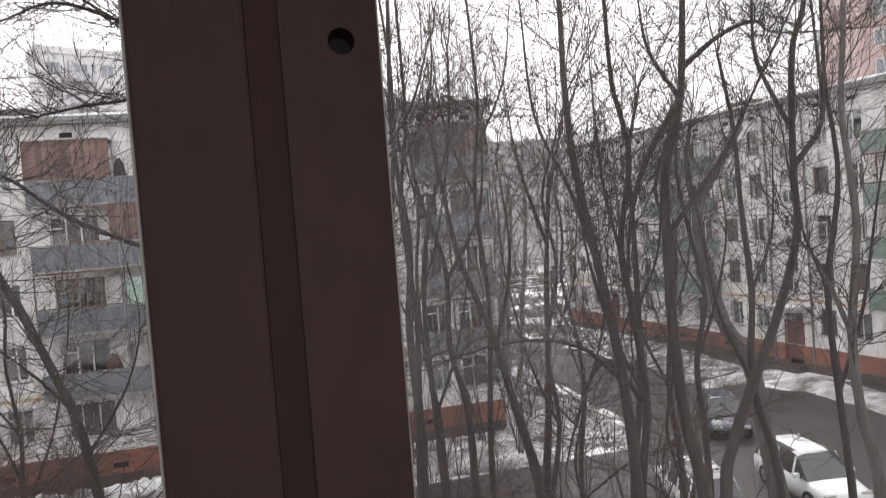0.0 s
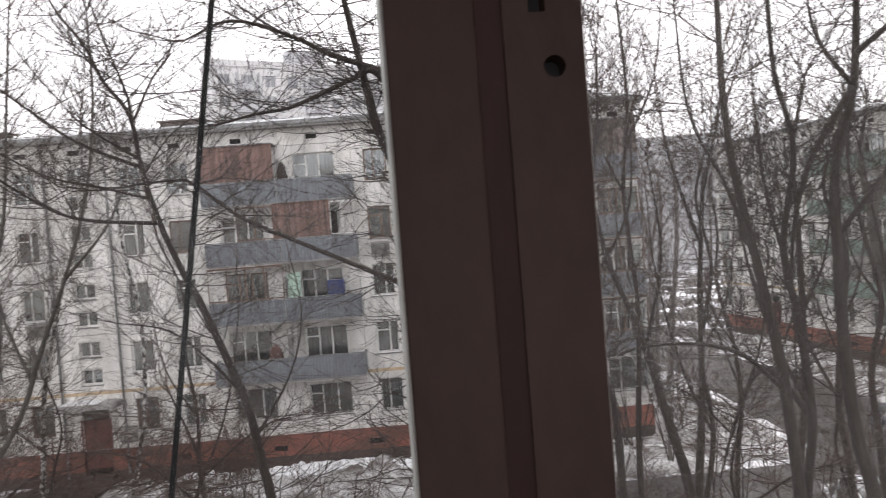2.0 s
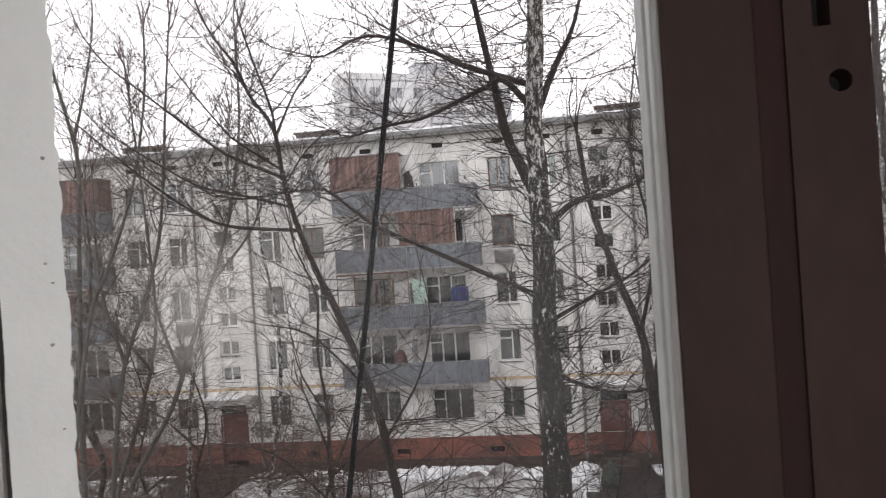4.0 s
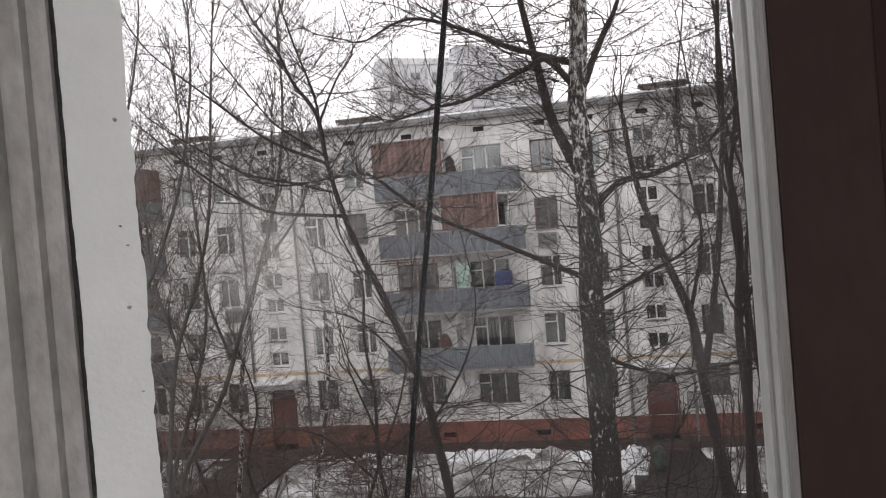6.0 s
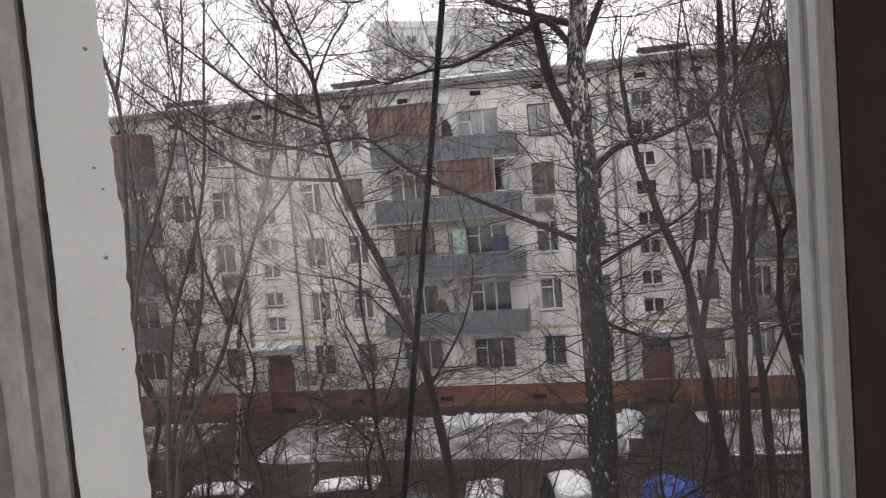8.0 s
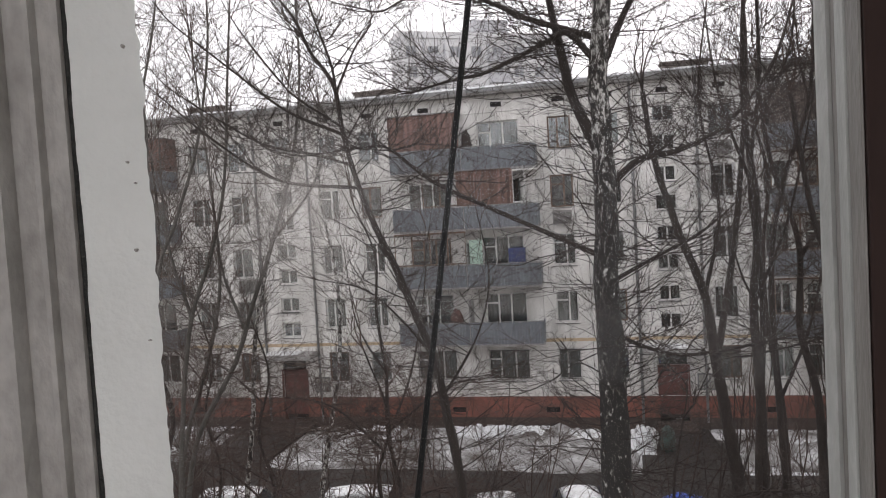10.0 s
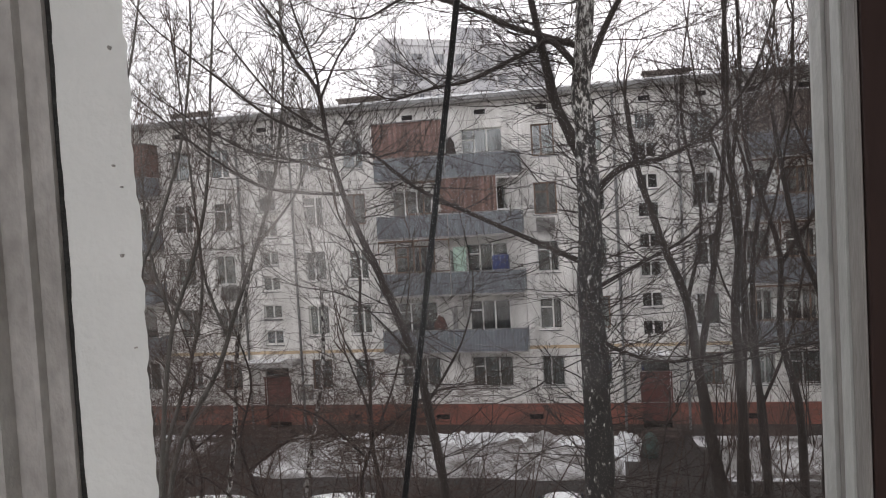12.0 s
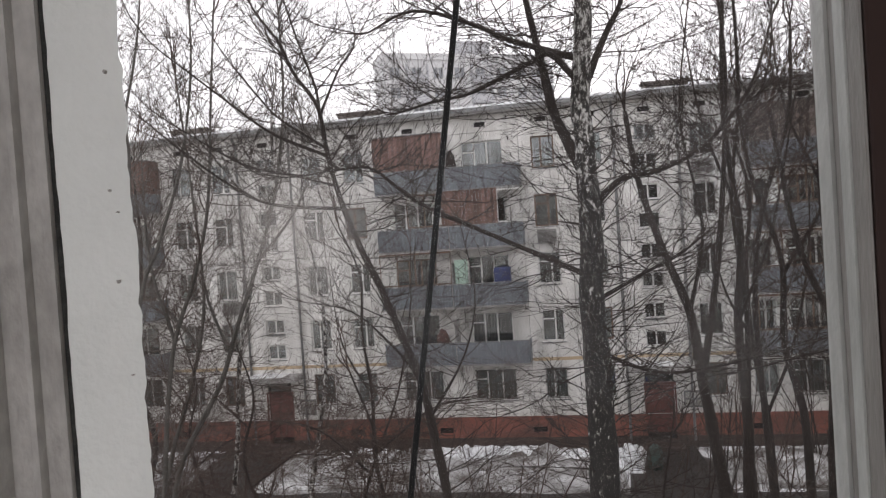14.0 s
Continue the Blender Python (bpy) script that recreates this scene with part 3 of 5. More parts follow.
def tube(pts, radii, sides, rough=0.0, seed=0, caps=True):
    """Verts and faces of a tube along pts."""
    verts, faces = [], []
    up = Vector((0.13, 0.97, 0.2))
    for i, p in enumerate(pts):
        d = (pts[min(i + 1, len(pts) - 1)] - pts[max(i - 1, 0)]).normalized()
        a = d.cross(up)
        a = a.normalized() if a.length > 1e-3 else Vector((1, 0, 0))
        b = d.cross(a)
        for k in range(sides):
            t = 2 * math.pi * k / sides
            r = radii[i]
            if rough:
                r *= 1 + rough * noise.noise((p.x + 3 * math.cos(t), p.z * 2.5 + seed, 3 * math.sin(t)))
            verts.append(p + a * (r * math.cos(t)) + b * (r * math.sin(t)))
    for i in range(len(pts) - 1):
        for k in range(sides):
            n = (k + 1) % sides
            faces.append((i * sides + k, i * sides + n, (i + 1) * sides + n, (i + 1) * sides + k))
    if caps:
        faces.append(tuple(range(sides))[::-1])
        faces.append(tuple(range((len(pts) - 1) * sides, len(pts) * sides)))
    return verts, faces


# ---------------------------------------------------------------- trees
def spline(pts, n=6):
    """A smooth line through pts."""
    p = [pts[0] * 2 - pts[1], *pts, pts[-1] * 2 - pts[-2]]
    out = []
    for i in range(1, len(p) - 2):
        for k in range(n):
            t = k / n
            a, b, c, d = p[i - 1], p[i], p[i + 1], p[i + 2]
            out.append(0.5 * (2 * b + (c - a) * t + (2 * a - 5 * b + 4 * c - d) * t * t + (3 * b - a - 3 * c + d) * t ** 3))
    out.append(p[-2])
    return out


def sprout(out, p, d, length, r, level, rng, droop=0.03, thick=0.0024, bend=0.1):
    """A side branch with its own side branches, down to twigs. bend: how crooked it grows."""
    n = 6 if level > 1 else 4 if level else 3
    pts, ways, q, d = [p], [], p, d.normalized()
    for i in range(n):
        d = (d + Vector((rng.gauss(0, bend), rng.gauss(0, bend), rng.gauss(0.02, bend * 0.85) + droop))).normalized()
        q = q + d * (length / n)
        pts.append(q)
        ways.append(d)
    out.append((pts, r))
    if level:
        for k in range(rng.randint(4, 6) if level > 1 else rng.randint(1, 3)):
            t = rng.uniform(0.15, 0.97) * n
            i = min(int(t), n - 1)
            at = pts[i].lerp(pts[i + 1], t - i)
            side = Vector((rng.gauss(0, 1), rng.gauss(0, 1), rng.gauss(0.15, 0.8)))
            side = (side - ways[i] * side.dot(ways[i])).normalized()
            sprout(out, at, ways[i] * 0.8 + side * rng.uniform(0.35, 0.75), length * rng.uniform(0.4, 0.72) * (1.12 - 0.55 * t / n), max(r * 0.5, thick), level - 1, rng, droop, thick, bend)


def twig_mesh(name, lines, mat):
    verts, faces = [], []
    for pts, r in lines:
        n = len(pts)
        sides = 5 if r > 0.018 else 3
        v, f = tube(pts, [max(r * (1 - 0.6 * i / (n - 1)), 0.0019) for i in range(n)], sides, caps=False)
        k = len(verts)
        verts += v
        faces += [tuple(i + k for i in q) for q in f]
    return raw_mesh(name, verts, faces, mat)


def tree(name, label, y, spine, r, limbs=(), seed=1, crown=40, low=7.5, reach=1.6, bark=None, twig=None, thin=0.35, up=0.55, droop=0.03, level=2, bend=0.1, catkins=0.0):
    """A bare tree. spine: (x, z) of its trunk in the plane at y, from below upwards; limbs: ((x, z) ..., radius)."""
    rng = random.Random(seed)
    bark, twig = bark or M_BARK, twig or M_TWIG
    sp = [Vector((x, y + rng.gauss(0, 0.06), z)) for x, z in spine]
    foot = sp[0] + (sp[0] - sp[1]).normalized() * 0.35 * sp[0].z
    foot.z = -0.25
    sp = [foot, foot.lerp(sp[0], 0.5), *sp]
    line = spline(sp, 6)
    root = tagged(new(name), label, "tree")
    root.location = (foot.x, foot.y, 0)
    n = len(line)
    radii = [r * (1.25 - (1.25 - thin) * (i / (n - 1)) ** 0.9) + (0.35 * r if i < 2 else 0) for i in range(n)]
    lines = []

    def hang(me_name, me):
        ob = new(me_name, me)
        ob.parent = root
        ob.matrix_parent_inverse = Matrix.Translation(root.location).inverted()
        return ob

    v, f = tube(line, radii, 12, 0.16, seed)
    hang("trunk", raw_mesh("trunk", v, f, bark))
    sources = [(line, radii, low)]
    for pts, lr in limbs:
        lp = [Vector((x, y + rng.gauss(0, 0.12) + 0.1 * i * rng.uniform(-1, 1), z)) for i, (x, z) in enumerate(pts)]
        k = min(range(n), key=lambda i: (line[i] - lp[0]).length)
        if (line[k] - lp[0]).length < 0.7:
            lp[0] = line[k]
        ll = spline(lp, 5)
        lrs = [lr * (1 - 0.72 * i / (len(ll) - 1)) for i in range(len(ll))]
        v, f = tube(ll, lrs, 8, 0.2, seed)
        hang("limb", raw_mesh("limb", v, f, M_BARK if bark == M_BIRCH else bark))
        sources.append((ll, lrs, 0))
    for pts, rr, z0 in sources:
        ok = [i for i in range(1 if z0 else len(pts) // 4, len(pts)) if pts[i].z > z0]
        if not ok:
            continue
        span = sum((pts[i] - pts[i - 1]).length for i in ok)
        for k in range(max(3, int(crown * span / 2.7))):
            i = rng.choice(ok)
            p = pts[i - 1].lerp(pts[i], rng.random())
            a = rng.uniform(0, 2 * math.pi)
            d = Vector((math.cos(a), 0.8 * math.sin(a), rng.uniform(-0.25, 1.2) * up * 2))
            sprout(lines, p, d, reach * rng.uniform(0.5, 1.5), min(rr[i] * 0.5, rng.uniform(0.006, 0.0135)), level, rng, droop, bend=bend)
        tip = pts[-1]
        way = (pts[-1] - pts[-2]).normalized()
        for k in range(3):
            sprout(lines, tip, way + Vector((rng.gauss(0, 0.35), rng.gauss(0, 0.35), 0.2)), reach * 0.9, min(rr[-1], 0.02), level, rng, droop, bend=bend)
    ends = [pts[-1] for pts, rr in lines if rr < 0.006]
    for e in ends:
        if rng.random() < catkins:
            lines.append(([e, e + Vector((0.004, 0, -0.02)), e + Vector((0.002, 0.003, -0.05))], rng.uniform(0.007, 0.012)))
    hang("crown", twig_mesh("crown", lines, twig))
    return root


# ---------------------------------------------------------------- ground, road and snow
bm = bmesh.new()
v = [bm.verts.new(p) for p in ((-900, -900, 0), (900, -900, 0), (900, 900, 0), (-900, 900, 0))]
bm.faces.new(v)
whole("ground", bm, M_GROUND, "wet dark thawing ground with old snow patches", "ground", kind="structure")

bm = bmesh.new()
outline = [(-60, 20.2), (11.5, 20.2), (13, 12), (60, 12), (60, 27), (27.5, 27.6), (25.2, 33.5), (21.5, 46), (19.5, 60), (15.5, 60), (16, 40), (15.8, 30), (13.8, 27.8), (4.4, 27.4), (4.0, 33.0), (1.1, 33.0), (0.9, 27.3), (-14.4, 27.3), (-14.8, 33.0), (-17.4, 33.0), (-17.6, 27.3), (-60, 27.3)]
lo = [bm.verts.new((x, y, 0.004)) for x, y in outline]
hi = [bm.verts.new((x, y, 0.03)) for x, y in outline]
bm.faces.new(hi)
for i in range(len(outline)):
    k = (i + 1) % len(outline)
    bm.faces.new((lo[i], lo[k], hi[k], hi[i]))
whole("road", bm, M_ASPHALT, "wet dark grey asphalt courtyard road", "road", kind="structure")


def snow_heap(x0, x1, y0, y1, h, seed, nx, ny, label, mat=None):
    """A ragged bank of old snow over a patch of ground."""
    verts, faces = [], []
    for j in range(ny + 1):
        for i in range(nx + 1):
            u, w = i / nx, j / ny
            e = min(1.0, 5 * min(u, 1 - u) * (x1 - x0) / 6) * min(1.0, 4.5 * min(w, 1 - w))
            x, y = x0 + (x1 - x0) * u, y0 + (y1 - y0) * w
            x += 0.5 * noise.noise((x * 0.4, y * 0.4, seed)) * (1 if 0 < i < nx else 1.6)
            y += 0.6 * noise.noise((x * 0.35 + 9, y * 0.3, seed))
            big = 0.65 + 0.5 * noise.noise((x * 0.45, y * 0.6, seed + 3)) + 0.28 * noise.noise((x * 1.5, y * 1.7, seed)) + 0.16 * noise.noise((x * 4, y * 4, seed)) + 0.08 * noise.noise((x * 9, y * 9, seed))
            verts.append((x, y, max(h * big * e ** 0.7, 0) + 0.035 - (0.06 if e == 0 else 0)))
    for j in range(ny):
        for i in range(nx):
            a = j * (nx + 1) + i
            faces.append((a, a + 1, a + nx + 2, a + nx + 1))
    return tagged(new("snow_bank", raw_mesh("snow_bank", verts, faces, mat or M_SNOW)), label, "snow", kind="stuff")


snow_heap(-14.6, 0.8, 27.3, 32.0, 0.75, 3, 150, 60, "long bank of dirty shovelled snow before the facade")
snow_heap(-14.2, 0.6, 30.2, 31.8, 0.7, 14, 150, 24, "clean white snow along the top of the bank", M_SNOWCLEAN)
snow_heap(0.3, 1.8, 29.6, 32.3, 2.0, 8, 30, 30, "tall heap of shovelled snow beside the entrance", M_SNOWCLEAN)
snow_heap(4.4, 11.0, 27.6, 32.6, 0.6, 5, 80, 60, "patchy snow bank by the end entrance")
snow_heap(10.2, 15.4, 28.5, 44.0, 0.75, 6, 60, 120, "white snow on the lawn beyond the block")
snow_heap(-26.0, -17.9, 28.0, 32.2, 0.5, 7, 60, 40, "dirty snow strip under the far windows")
snow_heap(26.0, 29.2, 14.0, 34.5, 0.45, 9, 30, 120, "grey snow strip along the neighbouring block")
snow_heap(22.3, 27.2, 35.0, 58.0, 0.5, 10, 40, 120, "grey snow strip along the neighbouring block")
snow_heap(5.2, 12.0, 13.5, 19.6, 0.55, 11, 60, 60, "snow left on the lawn under the trees")
snow_heap(-13.0, 4.0, 15.6, 19.4, 0.45, 12, 120, 32, "snow left on the lawn under the trees")

# ---------------------------------------------------------------- buildings round the yard
main = block("apartment_building", "five-storey white concrete panel block with grey balconies", Matrix.Translation((0, 33.2, 0)), (-33.55, -15.45, 2.65), -40.0, 10.2,
      ((-9.58, -2.9), (-28.0, -21.1), (6.75, 9.95)), 4, M_METAL, stacks=(-34.0, -21.8, -12.1, 3.4),
      enclosures=((0, 5, 0.0, 0.49, M_WOOD, "boards"), (0, 4, 0.46, 0.84, M_WOOD2, "boards"), (0, 4, 0.84, 1.0, M_FRAME, "glazing"), (0, 4, 0.22, 0.46, M_FRAMEBR, "glazing"), (0, 3, 0.0, 0.5, M_FRAMEBR, "glazing"),
                  (1, 5, 0.5, 1.0, M_WOOD, "boards"), (1, 3, 0.5, 1.0, M_FRAMEBR, "glazing"), (2, 5, 0.0, 1.0, M_WOODGREY, "boards"), (2, 4, 0.0, 1.0, M_FRAMEBR, "glazing"), (2, 3, 0.0, 1.0, M_FRAMEBR, "glazing"), (2, 2, 0.0, 1.0, M_FRAMEBR, "glazing")))
side_axis = Matrix.Translation((26.0, 58.5, 0)) @ Matrix.Rotation(radians(-90 + 8.4), 4, "Z")
block("apartment_building", "five-storey white panel block closing the courtyard", side_axis, (4.0, 22.1, 40.2), -3.0, 50.0,
      ((9.8, 16.4), (27.9, 34.4)), 9, M_GREENMETAL, stacks=(2.0, 15.0, 27.0),
      enclosures=((0, 5, 0.0, 0.5, M_FRAME, "glazing"), (0, 3, 0.5, 1.0, M_FRAME, "glazing"), (1, 4, 0.0, 0.5, M_FRAMEBR, "glazing"), (1, 3, 0.0, 0.5, M_FRAME, "glazing"), (1, 5, 0.5, 1.0, M_FRAME, "glazing")))


def tower(name, label, m, w, d, h, storey, bay, wall, loggia, seed, every=3):
    """A tall far building: walls, rows of windows, stacked loggias and a roof house."""
    root = thing(name, label, "building", m)
    rng = random.Random(seed)
    part("wall", boxes((0, w, 0, d, 0, h)), wall, root)
    part("parapet", boxes((-0.2, w + 0.2, -0.2, d + 0.2, h + 0.002, h + 0.9)), wall, root)
    part("roof_house", boxes((w * 0.44, w * 0.64, 0.6, d * 0.7, h + 0.91, h + 2.9)), loggia, root)
    nb = int(w / bay)
    fr = finish("window", boxes((-0.06, 1.5, -0.1, -0.003, -0.06, 0.0), (-0.06, 1.5, -0.1, -0.003, 1.5, 1.56), (-0.06, 0, -0.1, -0.003, 0, 1.5), (1.44, 1.5, -0.1, -0.003, 0, 1.5), (0.68, 0.76, -0.09, -0.003, 0, 1.5)), M_FRAME)
    pn = finish("pane", boxes((0.0, 1.44, -0.04, -0.004, 0.0, 1.5)), M_TOWERG)
    lg = finish("loggia", boxes((0.05, bay - 0.05, -0.9, -0.005, -0.15, 0), (0.05, bay - 0.05, -0.95, -0.85, 0.0, 1.05), (0.05, 0.15, -0.85, -0.005, 0.0, 2.5), (bay - 0.15, bay - 0.05, -0.85, -0.005, 0.0, 2.5)), loggia)
    for s in range(int(h / storey)):
        for b in range(nb):
            x, z = b * bay + (w - nb * bay) / 2, s * storey + 0.6
            if z < h * 0.35:
                continue
            if every and b % every == 1:
                same("loggia", lg, root, (x, 0, z))
            win = same("window", fr, root, (x + (bay - 1.44) / 2, 0, z + 0.7))
            same("pane", pn, win)
    return root


tower("tower_block", "pale grey high-rise of concrete panels behind the roofs", Matrix.Translation((-26.2, 98, 0)) @ Matrix.Rotation(radians(29), 4, "Z"), 25.6, 5.0, 34.7, 2.8, 3.2, M_TOWER, M_TOWERD, 2)
tower("tower_block", "tall red brick high-rise beyond the courtyard", Matrix.Translation((58.7, 62, 0)) @ Matrix.Rotation(radians(-30), 4, "Z"), 22.0, 18.0, 52.0, 2.9, 3.6, M_REDBRICK, M_REDBRICK, 3, 0)
tower("tower_block", "hazy grey block far down the road", Matrix.Translation((6, 135, 0)), 50.0, 14.0, 24.0, 2.8, 3.2, M_DISTANT, M_TOWERD, 5)

# ---------------------------------------------------------------- the room and its window
WX0, WX1, WZ0, WZ1 = -0.76, 0.9, 9.25, 10.9
for nm, row in (("wall_south", (-3.0, WX0, -0.18, 0.28, 8.1, 11.3)), ("wall_south.001", (WX1, 3.0, -0.18, 0.28, 8.1, 11.3)), ("wall_south.002", (WX0, WX1, -0.18, 0.28, 8.1, WZ0)), ("wall_south.003", (WX0, WX1, -0.18, 0.28, WZ1, 11.3))):
    whole(nm, boxes(row), M_PLASTER, "grey plastered wall round the window", "wall", kind="structure")
whole("wall_north", boxes((-3.0, -2.2, -4.4, -4.2, 8.1, 11.3), (2.2, 3.0, -4.4, -4.2, 8.1, 11.3), (-2.2, 2.2, -4.4, -4.2, 8.1, 8.95), (-2.2, 2.2, -4.4, -4.2, 10.95, 11.3)), M_ROOM, "papered room wall behind the window", "wall", kind="structure")
whole("wall_west", boxes((-3.2, -3.0, -4.4, 0.28, 8.1, 11.3)), M_ROOM, "papered room side wall", "wall", kind="structure")
whole("wall_east", boxes((3.0, 3.2, -4.4, 0.28, 8.1, 11.3)), M_ROOM, "papered room side wall", "wall", kind="structure")
whole("floor", boxes((-3.0, 3.0, -4.2, -0.18, 8.1, 8.35)), M_FLOOR, "brown boarded room floor", "floor", kind="structure")
whole("ceiling", boxes((-3.0, 3.0, -4.2, -0.18, 11.05, 11.3)), M_CEIL, "whitewashed room ceiling", "ceiling", kind="structure")

# the rest of the block that the room belongs to
own = boxes((-45, -3.2, -11, 0.28, 0, 15.8), (3.2, 45, -11, 0.28, 0, 15.8), (-3.2, 3.2, -11, 0.28, 0, 8.1), (-3.2, 3.2, -11, 0.28, 11.3, 15.8))
whole("wall_outer", own, M_PANEL, "pale panel walls of the block round the room", "wall", kind="structure")

win = tagged(new("window_1"), "old wooden casement window with flaking white paint", "window", kind="structure")


def profile(rows, z0, z1, wobble=0.0, seed=0):
    """An upright moulding: a closed outline of (x, y), drawn from z0 to z1, its first edge ragged by wobble."""
    bm = bmesh.new()
    n = 320 if wobble else 1
    last = None
    for i in range(n + 1):
        z = z0 + (z1 - z0) * i / n
        ring = []
        for k, (x, y) in enumerate(rows):
            if wobble and k == 0:
                x += wobble * (noise.noise((z * 9, seed, 0)) + 0.8 * noise.noise((z * 30, seed, 2)) + 0.4 * noise.noise((z * 90, seed, 5)))
            ring.append(bm.verts.new((x, y, z)))
        if last:
            for k in range(len(ring)):
                q = (k + 1) % len(ring)
                bm.faces.new((last[k], last[q], ring[q], ring[k]))
        else:
            bm.faces.new(ring[::-1])
        last = ring
    bm.faces.new(last)
    bmesh.ops.recalc_face_normals(bm, faces=bm.faces[:])
    return bm


Z0, Z1 = WZ0 + 0.05, WZ1 - 0.05
# brown inner post: two stiles that meet over a sunk strip, with a drilled hole and a latch slot
def drilled(x0, x1, z0, z1, y0, y1, cx, cz, r):
    """A block with a round hole through it from front to back."""
    b = bmesh.new()
    n = 32
    rings = []
    for y in (y0, y1):
        o, i = [], []
        for k in range(n):
            t = 2 * math.pi * k / n
            c, q = math.cos(t), math.sin(t)
            far = min((x1 - cx if c > 0 else cx - x0) / max(abs(c), 1e-6), (z1 - cz if q > 0 else cz - z0) / max(abs(q), 1e-6))
            o.append(b.verts.new((cx + far * c, y, cz + far * q)))
            i.append(b.verts.new((cx + r * c, y, cz + r * q)))
        rings.append((o, i))
    (o, i), (p, q) = rings
    for k in range(n):
        m = (k + 1) % n
        b.faces.new((o[k], i[k], i[m], o[m]))
        b.faces.new((p[m], q[m], q[k], p[k]))
        b.faces.new((i[k], q[k], q[m], i[m]))
    return b


mull = part("mullion", softened(boxes((0.0, 0.064, 0.0, 0.042, Z0, Z1)), 0.0018), M_BROWN, win, "brown painted meeting stile")
part("meeting_strip", boxes((0.0641, 0.0829, 0.001, 0.04, Z0, Z1)), M_GROOVE, mull, "dark red-brown sunk strip")
stile = drilled(0.097, 0.138, 10.298, 10.339, -0.003, 0.042, 0.1175, 10.3185, 0.0078)
for z0, z1, x0, x1 in ((Z0, 10.298, 0.083, 0.139), (10.339, 10.357, 0.083, 0.139), (10.298, 10.339, 0.083, 0.097), (10.298, 10.339, 0.138, 0.139), (10.423, Z1, 0.083, 0.139), (10.357, 10.423, 0.083, 0.1015), (10.357, 10.423, 0.1135, 0.139)):
    bx(stile, x0, x1, -0.003, 0.042, z0, z1)
part("stile", stile, M_BROWN, mull, "brown painted stile with a latch hole and slot")
# blackened block that puts shade into the latch hole and slot
part("hole_back", boxes((0.1, 0.13, 0.02, 0.0395, 10.302, 10.43)), M_HOLESHADE, mull)
# the lining, bead and groove down each side of the brown post, out to the pane; lining and groove have their shade
# painted in
for tone, name, y0, y1, out in ((M_GREYSHADE, "side_lining", 0.003, 0.0262, 0.002), (M_BEAD, "bead", 0.0265, 0.0442, 0.0032), (M_GREYSHADE, "groove", 0.0445, 0.0602, 0.0012)):
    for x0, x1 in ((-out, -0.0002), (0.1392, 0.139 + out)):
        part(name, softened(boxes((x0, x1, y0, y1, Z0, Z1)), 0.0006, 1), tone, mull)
steps = [(0.001, 0.0606), (-0.0035, 0.0608), (-0.0068, 0.0705), (-0.0068, 0.0755), (0.006, 0.098)]
part("outer_mullion", profile(steps + [(0.139 - x, y) for x, y in steps[::-1]], Z0, Z1), M_BEAD, win, "greyed white stepped outer mullion")
# the sides: white outer stile with ragged paint edge, a dark seam and the stepped jamb
jamb = [(-0.594, 0.12), (-0.594, 0.064), (-0.6005, 0.0625), (-0.613, 0.062), (-0.6138, 0.0535), (-0.618, 0.052), (-0.637, 0.0515), (-0.638, 0.036), (-0.66, 0.03), (-0.759, 0.02), (-0.759, 0.12)]
outer = [(-0.5245, 0.072), (-0.555, 0.098), (-0.5895, 0.098), (-0.59, 0.069)]
part("outer_stile", profile(outer, Z0, Z1, 0.0055, 3), M_WHITE, win, "white sash stile with ragged painted edge")
part("jamb", profile(jamb, Z0, Z1), M_GREYP, win, "grey stepped window jamb with stains")
part("outer_stile", profile([(0.139 - x, y) for x, y in outer], Z0, Z1, 0.003, 6), M_WHITE, win, "white sash stile with ragged painted edge")
part("jamb", profile([(min(0.139 - x, 0.859), y) for x, y in jamb], Z0, Z1), M_GREYP, win, "grey stepped window jamb with stains")
for x, z, w in ((-0.54, 10.157, 0.0022), (-0.536, 10.213, 0.0012), (-0.542, 10.231, 0.0014), (-0.538, 10.327, 0.002), (-0.534, 10.08, 0.0012)):
    rng = random.Random(int(z * 1000))
    w *= 0.65
    ring = [(x + w * math.cos(k * 0.785) * rng.uniform(0.5, 1.2), z + 1.1 * w * math.sin(k * 0.785) * rng.uniform(0.4, 1.3)) for k in range(8)]
    bm = bmesh.new()
    depth = 0.0685 - (x + 0.529) * -0.05
    near = [bm.verts.new((u, depth, v)) for u, v in ring]
    far = [bm.verts.new((u, 0.0725, v)) for u, v in ring]
    bm.faces.new(near)
    for k in range(8):
        bm.faces.new((near[k - 1], far[k - 1], far[k], near[k]))
    part("paint_chip", bm, M_GREYP, win)
# added strip: its dark colour draws the gap, no such part exists
part("seal", profile([(-0.5896, 0.0685), (-0.5899, 0.11), (-0.5935, 0.11), (-0.5936, 0.0685)], Z0, Z1, 0.0016, 9), M_SEAM, win, "dark strip added to draw the open seam")
part("head", boxes((WX0 + 0.001, WX1 - 0.001, -0.06, 0.12, Z1, WZ1 - 0.001)), M_GREYP, win)
part("window_sill", boxes((WX0 + 0.001, WX1 - 0.001, -0.24, 0.3, WZ0 + 0.001, Z0)), M_WHITE, win, "white painted sill board")
for a, b, film in ((-0.545, 0.003, M_DIRTY), (0.136, 0.684, M_DIRTIER)):
    pane = part("pane", boxes((a, b, 0.084, 0.088, Z0, Z1)), film, win, "dusty smeared window pane")
    pane.visible_shadow = False
# the cable that hangs across the outside of the window
def rope(points, r):
    line = spline([Vector(p) for p in points], 8)
    v, f = tube(line, [r] * len(line), 8)
    return v, f


